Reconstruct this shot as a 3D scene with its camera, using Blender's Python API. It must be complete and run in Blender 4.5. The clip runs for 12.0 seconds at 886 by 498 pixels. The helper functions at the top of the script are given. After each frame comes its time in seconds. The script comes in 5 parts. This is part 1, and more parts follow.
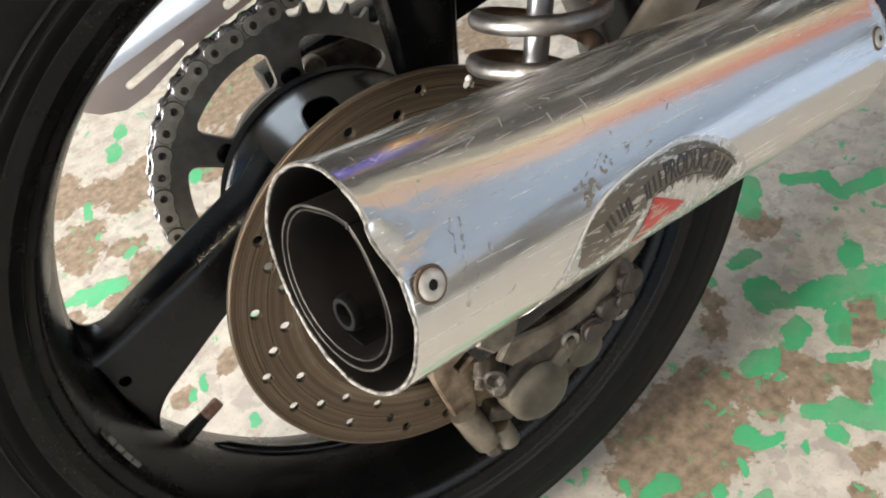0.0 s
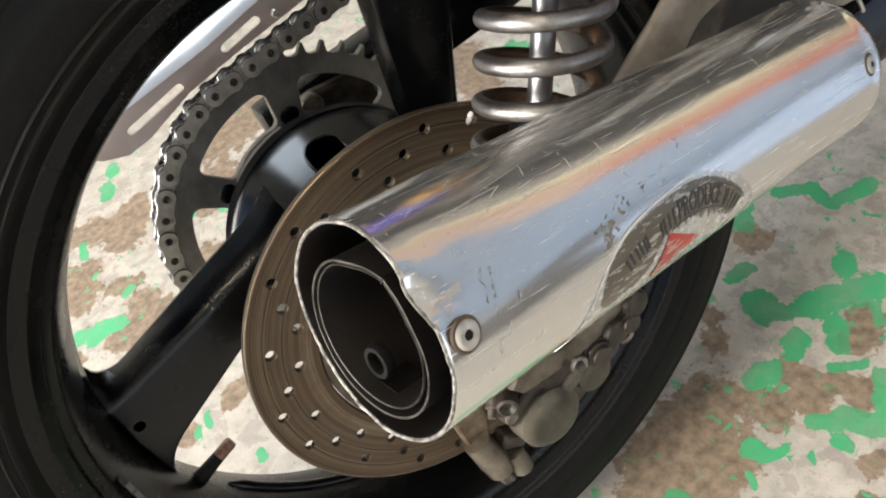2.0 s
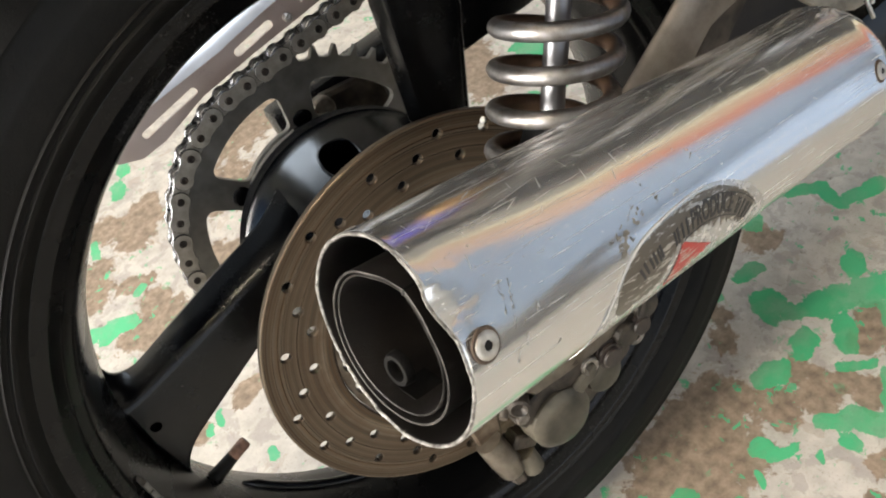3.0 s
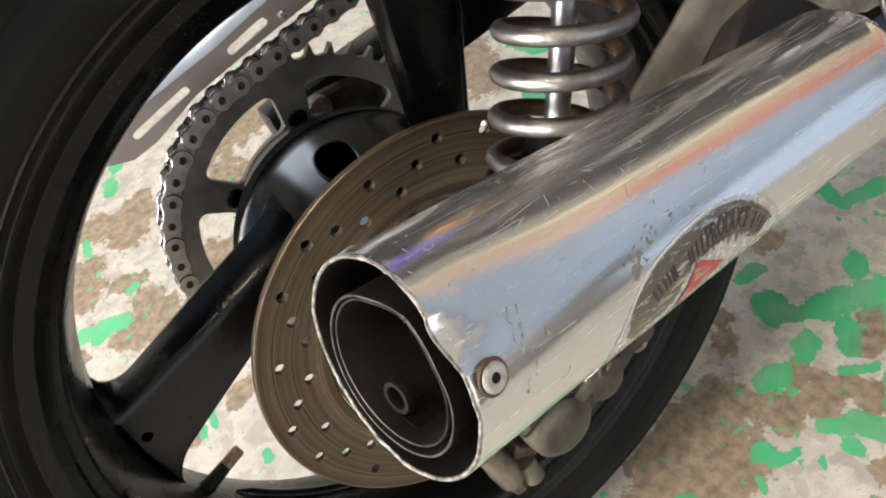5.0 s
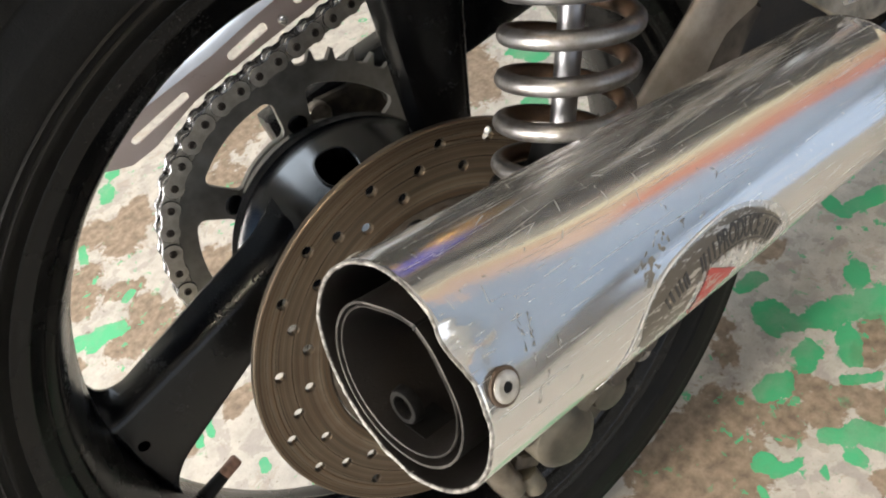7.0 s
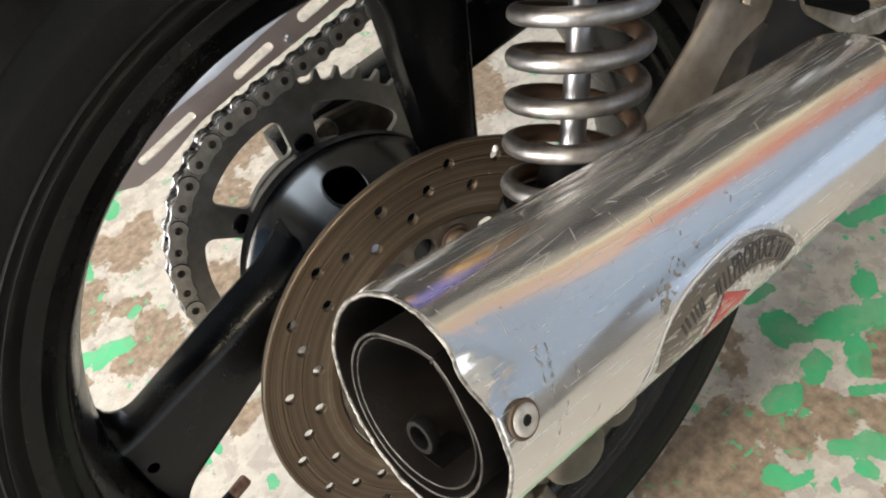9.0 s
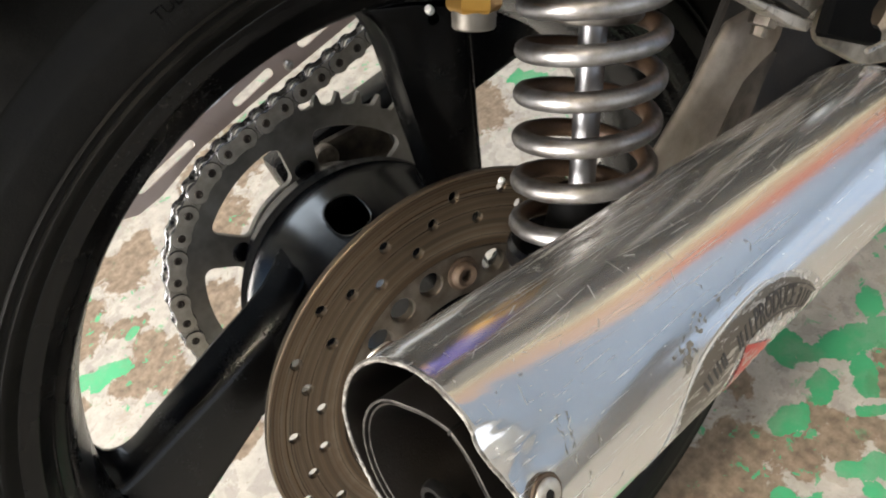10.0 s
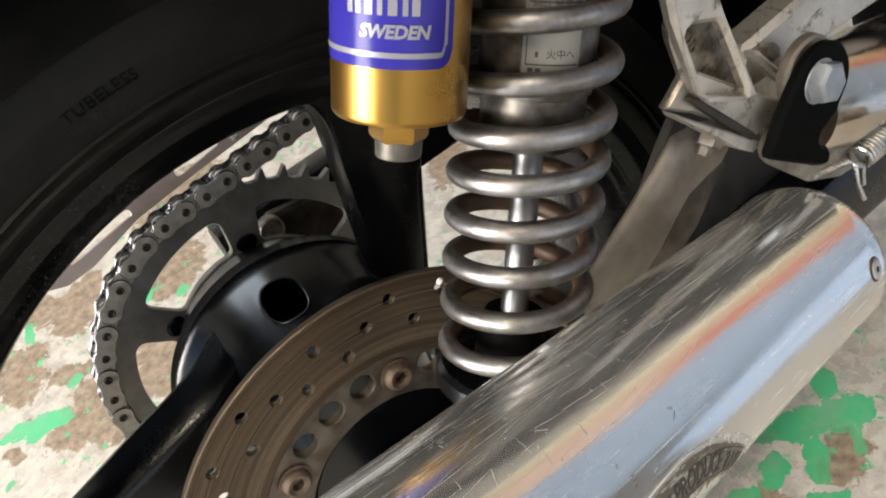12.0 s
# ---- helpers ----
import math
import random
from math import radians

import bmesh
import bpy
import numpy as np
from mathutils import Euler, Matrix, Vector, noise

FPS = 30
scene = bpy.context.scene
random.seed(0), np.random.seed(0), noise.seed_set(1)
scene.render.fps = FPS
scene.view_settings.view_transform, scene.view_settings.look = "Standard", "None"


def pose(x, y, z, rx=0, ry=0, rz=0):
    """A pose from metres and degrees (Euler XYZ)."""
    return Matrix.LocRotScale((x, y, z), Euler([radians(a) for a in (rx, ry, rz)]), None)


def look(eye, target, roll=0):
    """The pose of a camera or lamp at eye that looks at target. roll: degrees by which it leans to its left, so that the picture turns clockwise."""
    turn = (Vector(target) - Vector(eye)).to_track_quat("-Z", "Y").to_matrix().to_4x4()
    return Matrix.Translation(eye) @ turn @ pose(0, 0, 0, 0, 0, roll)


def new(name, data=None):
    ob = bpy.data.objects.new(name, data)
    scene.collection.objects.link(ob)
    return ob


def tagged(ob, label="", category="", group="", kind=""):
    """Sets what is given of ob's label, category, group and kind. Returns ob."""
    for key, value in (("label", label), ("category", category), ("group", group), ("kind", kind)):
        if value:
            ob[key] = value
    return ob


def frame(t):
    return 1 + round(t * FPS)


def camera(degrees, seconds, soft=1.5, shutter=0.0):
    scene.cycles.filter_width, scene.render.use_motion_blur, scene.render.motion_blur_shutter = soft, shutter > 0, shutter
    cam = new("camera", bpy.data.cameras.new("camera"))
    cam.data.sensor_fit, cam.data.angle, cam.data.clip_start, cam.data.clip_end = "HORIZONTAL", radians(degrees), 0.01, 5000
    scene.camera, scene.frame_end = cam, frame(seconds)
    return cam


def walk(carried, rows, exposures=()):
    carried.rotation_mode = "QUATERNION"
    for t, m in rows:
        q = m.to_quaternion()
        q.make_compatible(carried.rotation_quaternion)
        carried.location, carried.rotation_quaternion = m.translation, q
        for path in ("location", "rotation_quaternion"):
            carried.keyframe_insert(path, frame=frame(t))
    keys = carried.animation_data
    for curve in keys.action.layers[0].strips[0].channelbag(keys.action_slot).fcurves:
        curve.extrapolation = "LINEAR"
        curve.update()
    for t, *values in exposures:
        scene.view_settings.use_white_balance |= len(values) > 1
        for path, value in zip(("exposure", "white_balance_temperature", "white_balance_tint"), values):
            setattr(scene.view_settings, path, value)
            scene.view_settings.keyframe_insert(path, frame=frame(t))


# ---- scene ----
# The bike's own axes: x ahead, y to its left, z up, from the rear axle's middle. It leans on its side stand.
LEAN, AXLE = 11.58, 0.3169
BIKE = pose(0, 0, AXLE, -LEAN, 0, 0)

cam = camera(57.6, 12.0, 2.0)
PATH = [
    (0.0, -0.0879, -0.3591, 0.7003, 38.664, 12.767, -34.302),
    (0.5, -0.0861, -0.3526, 0.6954, 38.689, 12.817, -36.225),
    (1.0, -0.0933, -0.3534, 0.7027, 38.954, 12.951, -37.223),
    (1.5, -0.0913, -0.3518, 0.7110, 39.322, 13.252, -37.160),
    (2.0, -0.0934, -0.3521, 0.7129, 39.411, 13.659, -36.794),
    (2.5, -0.0966, -0.3523, 0.7207, 39.274, 14.054, -36.556),
    (4.5, -0.0853, -0.3391, 0.7169, 38.625, 13.909, -36.659),
    (5.0, -0.0890, -0.3371, 0.7163, 38.564, 13.689, -36.695),
    (5.5, -0.0900, -0.3414, 0.7180, 38.580, 13.512, -36.694),
    (6.0, -0.0900, -0.3379, 0.7156, 38.705, 13.391, -36.743),
    (6.5, -0.0891, -0.3348, 0.7133, 38.881, 13.325, -36.758),
    (7.0, -0.0910, -0.3324, 0.7129, 39.155, 13.357, -36.746),
    (9.0, -0.0902, -0.3269, 0.7169, 39.656, 13.876, -37.114),
    (9.5, -0.0897, -0.3235, 0.7168, 39.766, 14.040, -37.449),
    (10.0, -0.0837, -0.3121, 0.7210, 40.004, 13.990, -37.646),
    (10.5, -0.0754, -0.3047, 0.7241, 40.300, 13.620, -37.626),
    (11.0, -0.0715, -0.3051, 0.7286, 40.610, 12.921, -37.418),
    (11.5, -0.0598, -0.3004, 0.7256, 41.150, 12.015, -36.999),
    (12.0, -0.0434, -0.2940, 0.7286, 42.012, 11.123, -37.146),
]
walk(cam, [(t, pose(*p)) for t, *p in PATH], [(0.0, 0.88, 6550, 10), (12.0, 0.88, 6550, 10)])

# ---- light: an overcast day coming in through the open front of the workshop ----
world = bpy.data.worlds.new("sky")
scene.world = world
world.use_nodes = True
sky = world.node_tree.nodes.new("ShaderNodeTexSky")
sky.sky_type, sky.sun_disc, sky.sun_elevation, sky.sun_rotation = "NISHITA", False, radians(48), radians(150)
world.node_tree.nodes["Background"].inputs[1].default_value = 0.08
world.node_tree.links.new(sky.outputs[0], world.node_tree.nodes["Background"].inputs[0])
sun = new("sun", bpy.data.lights.new("sun", "SUN"))
sun.data.energy, sun.data.angle, sun.data.color = 1.0, radians(12), (1, 0.95, 0.88)
sun.matrix_world = pose(0, 0, 6, 42, 0, 150)
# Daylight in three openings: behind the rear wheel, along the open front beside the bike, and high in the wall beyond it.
for name, energy, colour, w, h, eye, to in (("rear_opening_light", 122.0, (1.0, 0.96, 0.905), 1.15, 1.8, (-2.55, 0.12, 1.2), (0.0, 0.12, 0.4)),
                                            ("side_opening_light", 16.0, (1.0, 0.962, 0.915), 4.9, 2.3, (0.3, -3.62, 1.25), (0.3, 0.0, 1.0)),
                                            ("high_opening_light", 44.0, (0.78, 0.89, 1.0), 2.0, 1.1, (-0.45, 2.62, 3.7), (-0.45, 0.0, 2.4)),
                                            ):
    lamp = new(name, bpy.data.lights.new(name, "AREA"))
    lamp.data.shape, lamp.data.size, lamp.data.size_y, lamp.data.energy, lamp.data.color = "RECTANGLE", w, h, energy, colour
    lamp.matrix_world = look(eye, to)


# ---- materials ----
class Nodes:
    """A short way to write a material's nodes."""

    def __init__(self, name):
        self.mat = bpy.data.materials.new(name)
        self.mat.use_nodes = True
        self.tree = self.mat.node_tree
        self.bsdf = self.tree.nodes["Principled BSDF"]

    def node(self, kind, inputs=()):
        n = self.tree.nodes.new("ShaderNode" + kind)
        for key, value in dict(inputs).items():
            self.put(n.inputs[key], value)
        return n

    def put(self, socket, value):
        if isinstance(value, bpy.types.NodeSocket):
            self.tree.links.new(value, socket)
        else:
            socket.default_value = value

    def set(self, **values):
        for key, value in values.items():
            self.put(self.bsdf.inputs[key.replace("_", " ")], value)
        return self

    def place(self, scale=(1, 1, 1), turn=(0, 0, 0)):
        return self.node("Mapping", {0: self.node("TexCoord").outputs["Object"], 2: turn, 3: scale}).outputs[0]

    def noise(self, scale, detail=4.0, rough=0.55, at=None, warp=0.0):
        return self.node("TexNoise", {"Vector": at or self.place(), "Scale": scale, "Detail": detail, "Roughness": rough, "Distortion": warp}).outputs[0]

    def ramp(self, value, *stops):
        n = self.node("ValToRGB", {0: value})
        ramp = n.color_ramp
        while len(ramp.elements) < len(stops):
            ramp.elements.new(0.5)
        for e, (at, colour) in zip(ramp.elements, stops):
            c = (colour,) * 3 if isinstance(colour, (int, float)) else colour
            e.position, e.color = at, (*c, 1)
        return n.outputs[0]

    def mix(self, factor, a, b, how="MIX"):
        n = self.node("MixRGB", {0: factor})
        n.blend_type = how
        for socket, value in ((n.inputs[1], a), (n.inputs[2], b)):
            self.put(socket, value if isinstance(value, bpy.types.NodeSocket) else (*value, 1))
        return n.outputs[0]

    def math(self, how, a, b=0.0):
        n = self.node("Math")
        n.operation = how
        self.put(n.inputs[0], a), self.put(n.inputs[1], b)
        return n.outputs[0]

    def bump(self, height, strength=0.3, distance=0.001, under=None):
        n = self.node("Bump", {"Height": height, "Strength": strength, "Distance": distance})
        if under:
            self.put(n.inputs["Normal"], under)
        return n.outputs[0]


def coated(name, dark, light, rough, grain=900.0, metal=0.0, bump=0.15, patch=18.0, coat=0.0, shine=0.5, vary=0.12):
    """Paint, rubber or metal with fine grain and larger uneven patches."""
    m = Nodes(name)
    large, fine = m.noise(patch, 5), m.noise(grain, 3)
    m.set(Base_Color=m.mix(m.ramp(large, (0.35, 0.0), (0.7, 1.0)), dark, light), Metallic=metal, Coat_Weight=coat, Specular_IOR_Level=shine,
          Roughness=m.ramp(m.mix(0.35, large, fine), (0.3, max(rough - vary, 0.03)), (0.7, min(rough + vary, 1.0))),
          Normal=m.bump(fine, bump, 0.0004))
    return m.mat


def rubber_material():
    """Tyre rubber, faintly dusty, with shallow moulding marks and fine pits."""
    m = Nodes("rubber")
    large, blots, fine = m.noise(14, 5), m.noise(85, 7, 0.62), m.noise(1300, 3)
    base = m.mix(m.ramp(large, (0.35, 0.0), (0.7, 1.0)), (0.0024, 0.0023, 0.0020), (0.0072, 0.0067, 0.0059))
    base = m.mix(m.ramp(blots, (0.52, 0.0), (0.72, 0.6)), base, (0.012, 0.011, 0.0094))
    m.set(Base_Color=base, Specular_IOR_Level=0.13, Roughness=m.ramp(m.mix(0.4, large, blots), (0.35, 0.40), (0.68, 0.66)),
          Normal=m.bump(fine, 0.3, 0.0004, m.bump(blots, 0.28, 0.0012)))
    return m.mat


RUBBER = rubber_material()
RUBBER_TEXT = coated("rubber_text", (0.0012, 0.0011, 0.0011), (0.0028, 0.0026, 0.0024), 0.6, shine=0.05)
BLACK = coated("black_paint", (0.0018, 0.0019, 0.0025), (0.0036, 0.0038, 0.0046), 0.26, 700, bump=0.03, patch=30, shine=0.3, vary=0.03)


def dusty_paint():
    """Glossy black rim paint with grey dust specks and a duller film of dirt."""
    m = Nodes("dusty_rim_paint")
    film, specks, where = m.noise(24, 6), m.noise(650, 4, 0.65), m.noise(11, 4)
    dust = m.math("MULTIPLY", m.ramp(specks, (0.60, 0.0), (0.68, 1.0)), m.ramp(where, (0.48, 0.0), (0.62, 0.8)))
    m.set(Base_Color=m.mix(dust, m.mix(film, (0.0018, 0.0018, 0.0020), (0.0048, 0.0047, 0.0046)), (0.07, 0.066, 0.06)), Specular_IOR_Level=0.22,
          Roughness=m.mix(dust, m.ramp(film, (0.35, 0.20), (0.7, 0.34)), (0.7, 0.7, 0.7)), Normal=m.bump(specks, 0.06, 0.0003))
    return m.mat


RIM_BLACK = dusty_paint()
HUB_BLACK = coated("hub_enamel", (0.0018, 0.0019, 0.0026), (0.0036, 0.0038, 0.0048), 0.20, 700, bump=0.02, patch=30, shine=0.5, vary=0.04)
BLACK_MATT = coated("black_matt", (0.002, 0.002, 0.002), (0.004, 0.004, 0.004), 0.6, 1200, shine=0.03)
SOOT = coated("soot", (0.0085, 0.0072, 0.0063), (0.027, 0.0225, 0.0198), 0.45, 1500, bump=0.3, shine=0.35)
STEEL = coated("steel", (0.42, 0.40, 0.37), (0.60, 0.58, 0.55), 0.3, 1500, 1.0, 0.1, 60)
CHROME = coated("chrome", (0.20, 0.197, 0.205), (0.27, 0.27, 0.28), 0.38, 800, 1.0, 0.0, vary=0.03)
CHAIN = coated("chain_steel", (0.36, 0.335, 0.29), (0.52, 0.49, 0.435), 0.4, 1600, 0.5, 0.2, 160)
SPROCKET = coated("sprocket_steel", (0.20, 0.19, 0.175), (0.32, 0.31, 0.29), 0.48, 1500, 0.75, 0.15, 60)


def cast_material():
    """Pale cast alloy with brown grime in blots and fine dark pits."""
    m = Nodes("cast_alloy")
    large, blots, fine = m.noise(60, 5), m.noise(95, 8, 0.68, warp=0.6), m.noise(1000, 4)
    base = m.mix(m.ramp(large, (0.35, 0.0), (0.7, 1.0)), (0.50, 0.455, 0.40), (0.68, 0.64, 0.58))
    dirt = m.ramp(blots, (0.55, 0.0), (0.66, 0.85))
    base = m.mix(m.ramp(fine, (0.60, 0.0), (0.72, 0.5)), m.mix(dirt, base, (0.10, 0.072, 0.045)), (0.16, 0.13, 0.10))
    m.set(Base_Color=base, Metallic=m.mix(dirt, (0.9, 0.9, 0.9), (0.3, 0.3, 0.3)), Roughness=m.ramp(large, (0.3, 0.40), (0.7, 0.56)), Normal=m.bump(fine, 0.35, 0.0004))
    return m.mat


CAST = cast_material()
CAST_DIRTY = coated("dirty_alloy", (0.09, 0.075, 0.055), (0.36, 0.32, 0.265), 0.5, 900, 0.7, 0.4, 70)
# One metal, two tints: pink reflections on the side, bluish sky sheen on top.
GUARD = coated("guard_side_reflection", (0.44, 0.36, 0.33), (0.58, 0.50, 0.47), 0.36, 900, 0.55, 0.03, 12)
GUARD_TOP_SHEEN = coated("guard_sky_sheen", (0.60, 0.64, 0.71), (0.68, 0.72, 0.79), 0.42, 900, 0.6, 0.05, 40)
GOLD = coated("gold_anodised", (0.33, 0.180, 0.040), (0.38, 0.215, 0.052), 0.29, 1500, 0.95, 0.02, 30, vary=0.04)
BLUE = coated("blue_label", (0.020, 0.016, 0.17), (0.028, 0.023, 0.22), 0.2, 1000, 0.0, 0.01, coat=0.0, shine=0.16, vary=0.04)
WHITE = coated("white_print", (0.62, 0.62, 0.60), (0.74, 0.73, 0.71), 0.4)
PALE_LABEL = coated("pale_label", (0.15, 0.138, 0.12), (0.27, 0.25, 0.22), 0.45)
INK = coated("ink", (0.02, 0.02, 0.02), (0.05, 0.045, 0.04), 0.5)
ZINC = coated("zinc_bolt", (0.30, 0.32, 0.34), (0.44, 0.46, 0.48), 0.54, 1200, 1.0, 0.12, 90)
RUSTY = coated("rusty_bolt", (0.06, 0.036, 0.022), (0.145, 0.10, 0.07), 0.55, 900, 0.4, 0.4, 150)


# ---- builders ----
from mathutils.geometry import delaunay_2d_cdt


def mesh_of(bm, name, material, smooth=35.0):
    bmesh.ops.recalc_face_normals(bm, faces=bm.faces)
    data = bpy.data.meshes.new(name)
    for f in bm.faces:
        f.smooth = True
    for e in bm.edges:
        if len(e.link_faces) == 2 and e.calc_face_angle(0) > radians(smooth):
            e.smooth = False
    bm.to_mesh(data)
    bm.free()
    data.materials.append(material)
    return data


def part(name, bm, material, parent, label="", at=None, smooth=35.0):
    """One mesh object under a thing or a part. bm: a bmesh, or mesh data to share."""
    ob = new(name, mesh_of(bm, name, material, smooth) if isinstance(bm, bmesh.types.BMesh) else bm)
    ob.parent = parent
    if at is not None:  # given in the bike's axes
        ob.matrix_basis = frame_of(parent).inverted() @ at
    return tagged(ob, label)


def frame_of(ob):
    """Where a part lies in the bike's axes."""
    return Matrix() if ob.parent is None else frame_of(ob.parent) @ ob.matrix_basis


def holder(name, parent, label=""):
    ob = new(name)
    ob.empty_display_size = 0.02
    ob.parent = parent
    return tagged(ob, label)


def axes(origin, z, x=(1, 0, 0)):
    """A matrix whose z looks along z and whose x lies towards x."""
    z = Vector(z).normalized()
    x = (Vector(x) - z * Vector(x).dot(z)).normalized()
    m = Matrix((x, z.cross(x), z)).transposed().to_4x4()
    m.translation = origin
    return m


SIDE = axes((0, 0, 0), (0, -1, 0))  # a flat drawing (x ahead, y up) whose z comes out to the bike's right


def circle(r, n, cx=0.0, cy=0.0, turn=0.0):
    return [(cx + r * math.cos(turn + 2 * math.pi * i / n), cy + r * math.sin(turn + 2 * math.pi * i / n)) for i in range(n)]


def arc(r, a0, a1, n, cx=0.0, cy=0.0):
    return [(cx + r * math.cos(radians(a0 + (a1 - a0) * i / n)), cy + r * math.sin(radians(a0 + (a1 - a0) * i / n))) for i in range(n + 1)]


def plate(loops, thick, bevel=0.0, z=0.0, bm=None):
    """A flat plate with holes: the first loop is its outline. It is thick, from z upwards, with rounded rims."""
    out = bm or bmesh.new()
    flat = [Vector(p) for loop in loops for p in loop]
    edges, base = [], 0
    for loop in loops:
        edges += [(base + i, base + (i + 1) % len(loop)) for i in range(len(loop))]
        base += len(loop)
    spots, _, tris, source, *_ = delaunay_2d_cdt(flat, edges, [], 0, 1e-9)
    mids = np.array([sum((spots[i] for i in t), Vector((0, 0))) / 3 for t in tris])
    ends = np.array([(*flat[a], *flat[b]) for a, b in edges])
    inside = np.zeros(len(mids), int)
    for x0, y0, x1, y1 in ends:
        if y0 != y1:
            between = (mids[:, 1] >= min(y0, y1)) & (mids[:, 1] < max(y0, y1))
            inside += between & (mids[:, 0] < x0 + (mids[:, 1] - y0) / (y1 - y0) * (x1 - x0))
    faces = [t for t, k in zip(tris, inside) if k % 2]
    inset = []
    for k, loop in enumerate(loops):
        n = len(loop)
        area = sum(loop[i - 1][0] * loop[i][1] - loop[i][0] * loop[i - 1][1] for i in range(n))
        turn = (1 if area > 0 else -1) * (1 if k == 0 else -1)
        rings = []
        for dz, d in ((0, bevel), (bevel, 0), (thick - bevel, 0), (thick, bevel)) if bevel else ((0, 0), (thick, 0)):
            ring = []
            for i in range(n):
                (x0, y0), (x1, y1), (x2, y2) = loop[i - 1], loop[i], loop[(i + 1) % n]
                nx, ny = -(y2 - y0), x2 - x0
                s = turn * d / max(math.hypot(nx, ny), 1e-9)
                ring.append(out.verts.new((x1 + nx * s, y1 + ny * s, z + dz)))
            rings.append(ring)
        for a, b in zip(rings, rings[1:]):
            for i in range(n):
                out.faces.new((a[i - 1], a[i], b[i], b[i - 1]))
        inset += zip(rings[0], rings[-1])
    for f in faces:
        keys = [inset[source[i][0]] for i in f if source[i]]
        if len(keys) == 3:
            for side in (0, 1):
                try:
                    out.faces.new([k[side] for k in keys])
                except ValueError:
                    pass
    return out


def turned(profile, n=48, closed=False, bm=None, m=None, bend=None):
    """A body of revolution about z. profile: (radius, z) points; bend(r, angle, z) may shift them."""
    out = bm or bmesh.new()
    rings = []
    for r, z in profile:
        ring = []
        for i in range(n):
            a = 2 * math.pi * i / n
            rr, zz = bend(r, a, z) if bend else (r, z)
            v = Vector((rr * math.cos(a), rr * math.sin(a), zz))
            ring.append(out.verts.new(m @ v if m else v))
        rings.append(ring)
    for a, b in zip(rings, rings[1:] + ([rings[0]] if closed else [])):
        for i in range(n):
            out.faces.new((a[i - 1], a[i], b[i], b[i - 1]))
    if not closed:
        for ring in (rings[0], rings[-1]):
            out.faces.new(ring)
    return out


def tube(points, radius, n=12, bm=None):
    """A round bar along points; radius may be a list."""
    out = bm or bmesh.new()
    pts = [Vector(p) for p in points]
    rings, up = [], None
    for i, p in enumerate(pts):
        d = (pts[min(i + 1, len(pts) - 1)] - pts[max(i - 1, 0)]).normalized()
        if up is None:
            up = d.orthogonal().normalized()
        up = (up - d * up.dot(d)).normalized()
        side = d.cross(up)
        r = radius[i] if isinstance(radius, (list, tuple)) else radius
        rings.append([out.verts.new(p + r * (math.cos(2 * math.pi * k / n) * up + math.sin(2 * math.pi * k / n) * side)) for k in range(n)])
    for a, b in zip(rings, rings[1:]):
        for k in range(n):
            out.faces.new((a[k - 1], a[k], b[k], b[k - 1]))
    for ring in (rings[0], rings[-1]):
        out.faces.new(ring)
    return out


def block(size, bevel=0.002, bm=None, m=None, segments=2):
    """A box about its middle, with rounded edges."""
    out = bm or bmesh.new()
    made = bmesh.ops.create_cube(out, size=1.0, matrix=(m or Matrix()) @ Matrix.Diagonal((*size, 1)))
    if bevel:
        edges = {e for v in made["verts"] for e in v.link_edges}
        bmesh.ops.bevel(out, geom=list(edges), offset=bevel, segments=segments, affect="EDGES", profile=0.6)
    return out


def lettering(text, size, depth=0.0004, bend=None, bold=0.0, slant=0.0):
    """Raised letters in the built-in font, in the x-y plane, as a bmesh. bend moves each point."""
    curve = bpy.data.curves.new("letters", "FONT")
    curve.body, curve.size, curve.extrude, curve.align_x, curve.align_y = text, size, depth / 2, "CENTER", "CENTER"
    curve.resolution_u, curve.offset, curve.shear = 3, bold, slant
    ob = bpy.data.objects.new("letters", curve)
    scene.collection.objects.link(ob)
    data = bpy.data.meshes.new_from_object(ob.evaluated_get(bpy.context.evaluated_depsgraph_get()))
    bm = bmesh.new()
    bm.from_mesh(data)
    bpy.data.objects.remove(ob)
    bpy.data.curves.remove(curve)
    bpy.data.meshes.remove(data)
    if bend:
        bmesh.ops.subdivide_edges(bm, edges=[e for e in bm.edges if e.calc_length() > size * 0.25], cuts=2)
        for v in bm.verts:
            v.co = bend(v.co)
    return bm


def wobble(p, scale, seed=0.0):
    return noise.noise((p[0] * scale + seed, p[1] * scale - seed, (p[2] if len(p) > 2 else 0) * scale + 3.1))


def carve(data, cutter):
    """The mesh with the cutter's body taken away."""
    ob, knife = new("work", data), new("knife", mesh_of(cutter, "knife", data.materials[0]))
    mod = ob.modifiers.new("cut", "BOOLEAN")
    mod.object, mod.operation, mod.solver = knife, "DIFFERENCE", "EXACT"
    mod.use_self = True
    out = bpy.data.meshes.new_from_object(ob.evaluated_get(bpy.context.evaluated_depsgraph_get()))
    out.name = data.name
    out.set_sharp_from_angle(angle=radians(30))
    bpy.data.objects.remove(ob), bpy.data.objects.remove(knife)
    return out


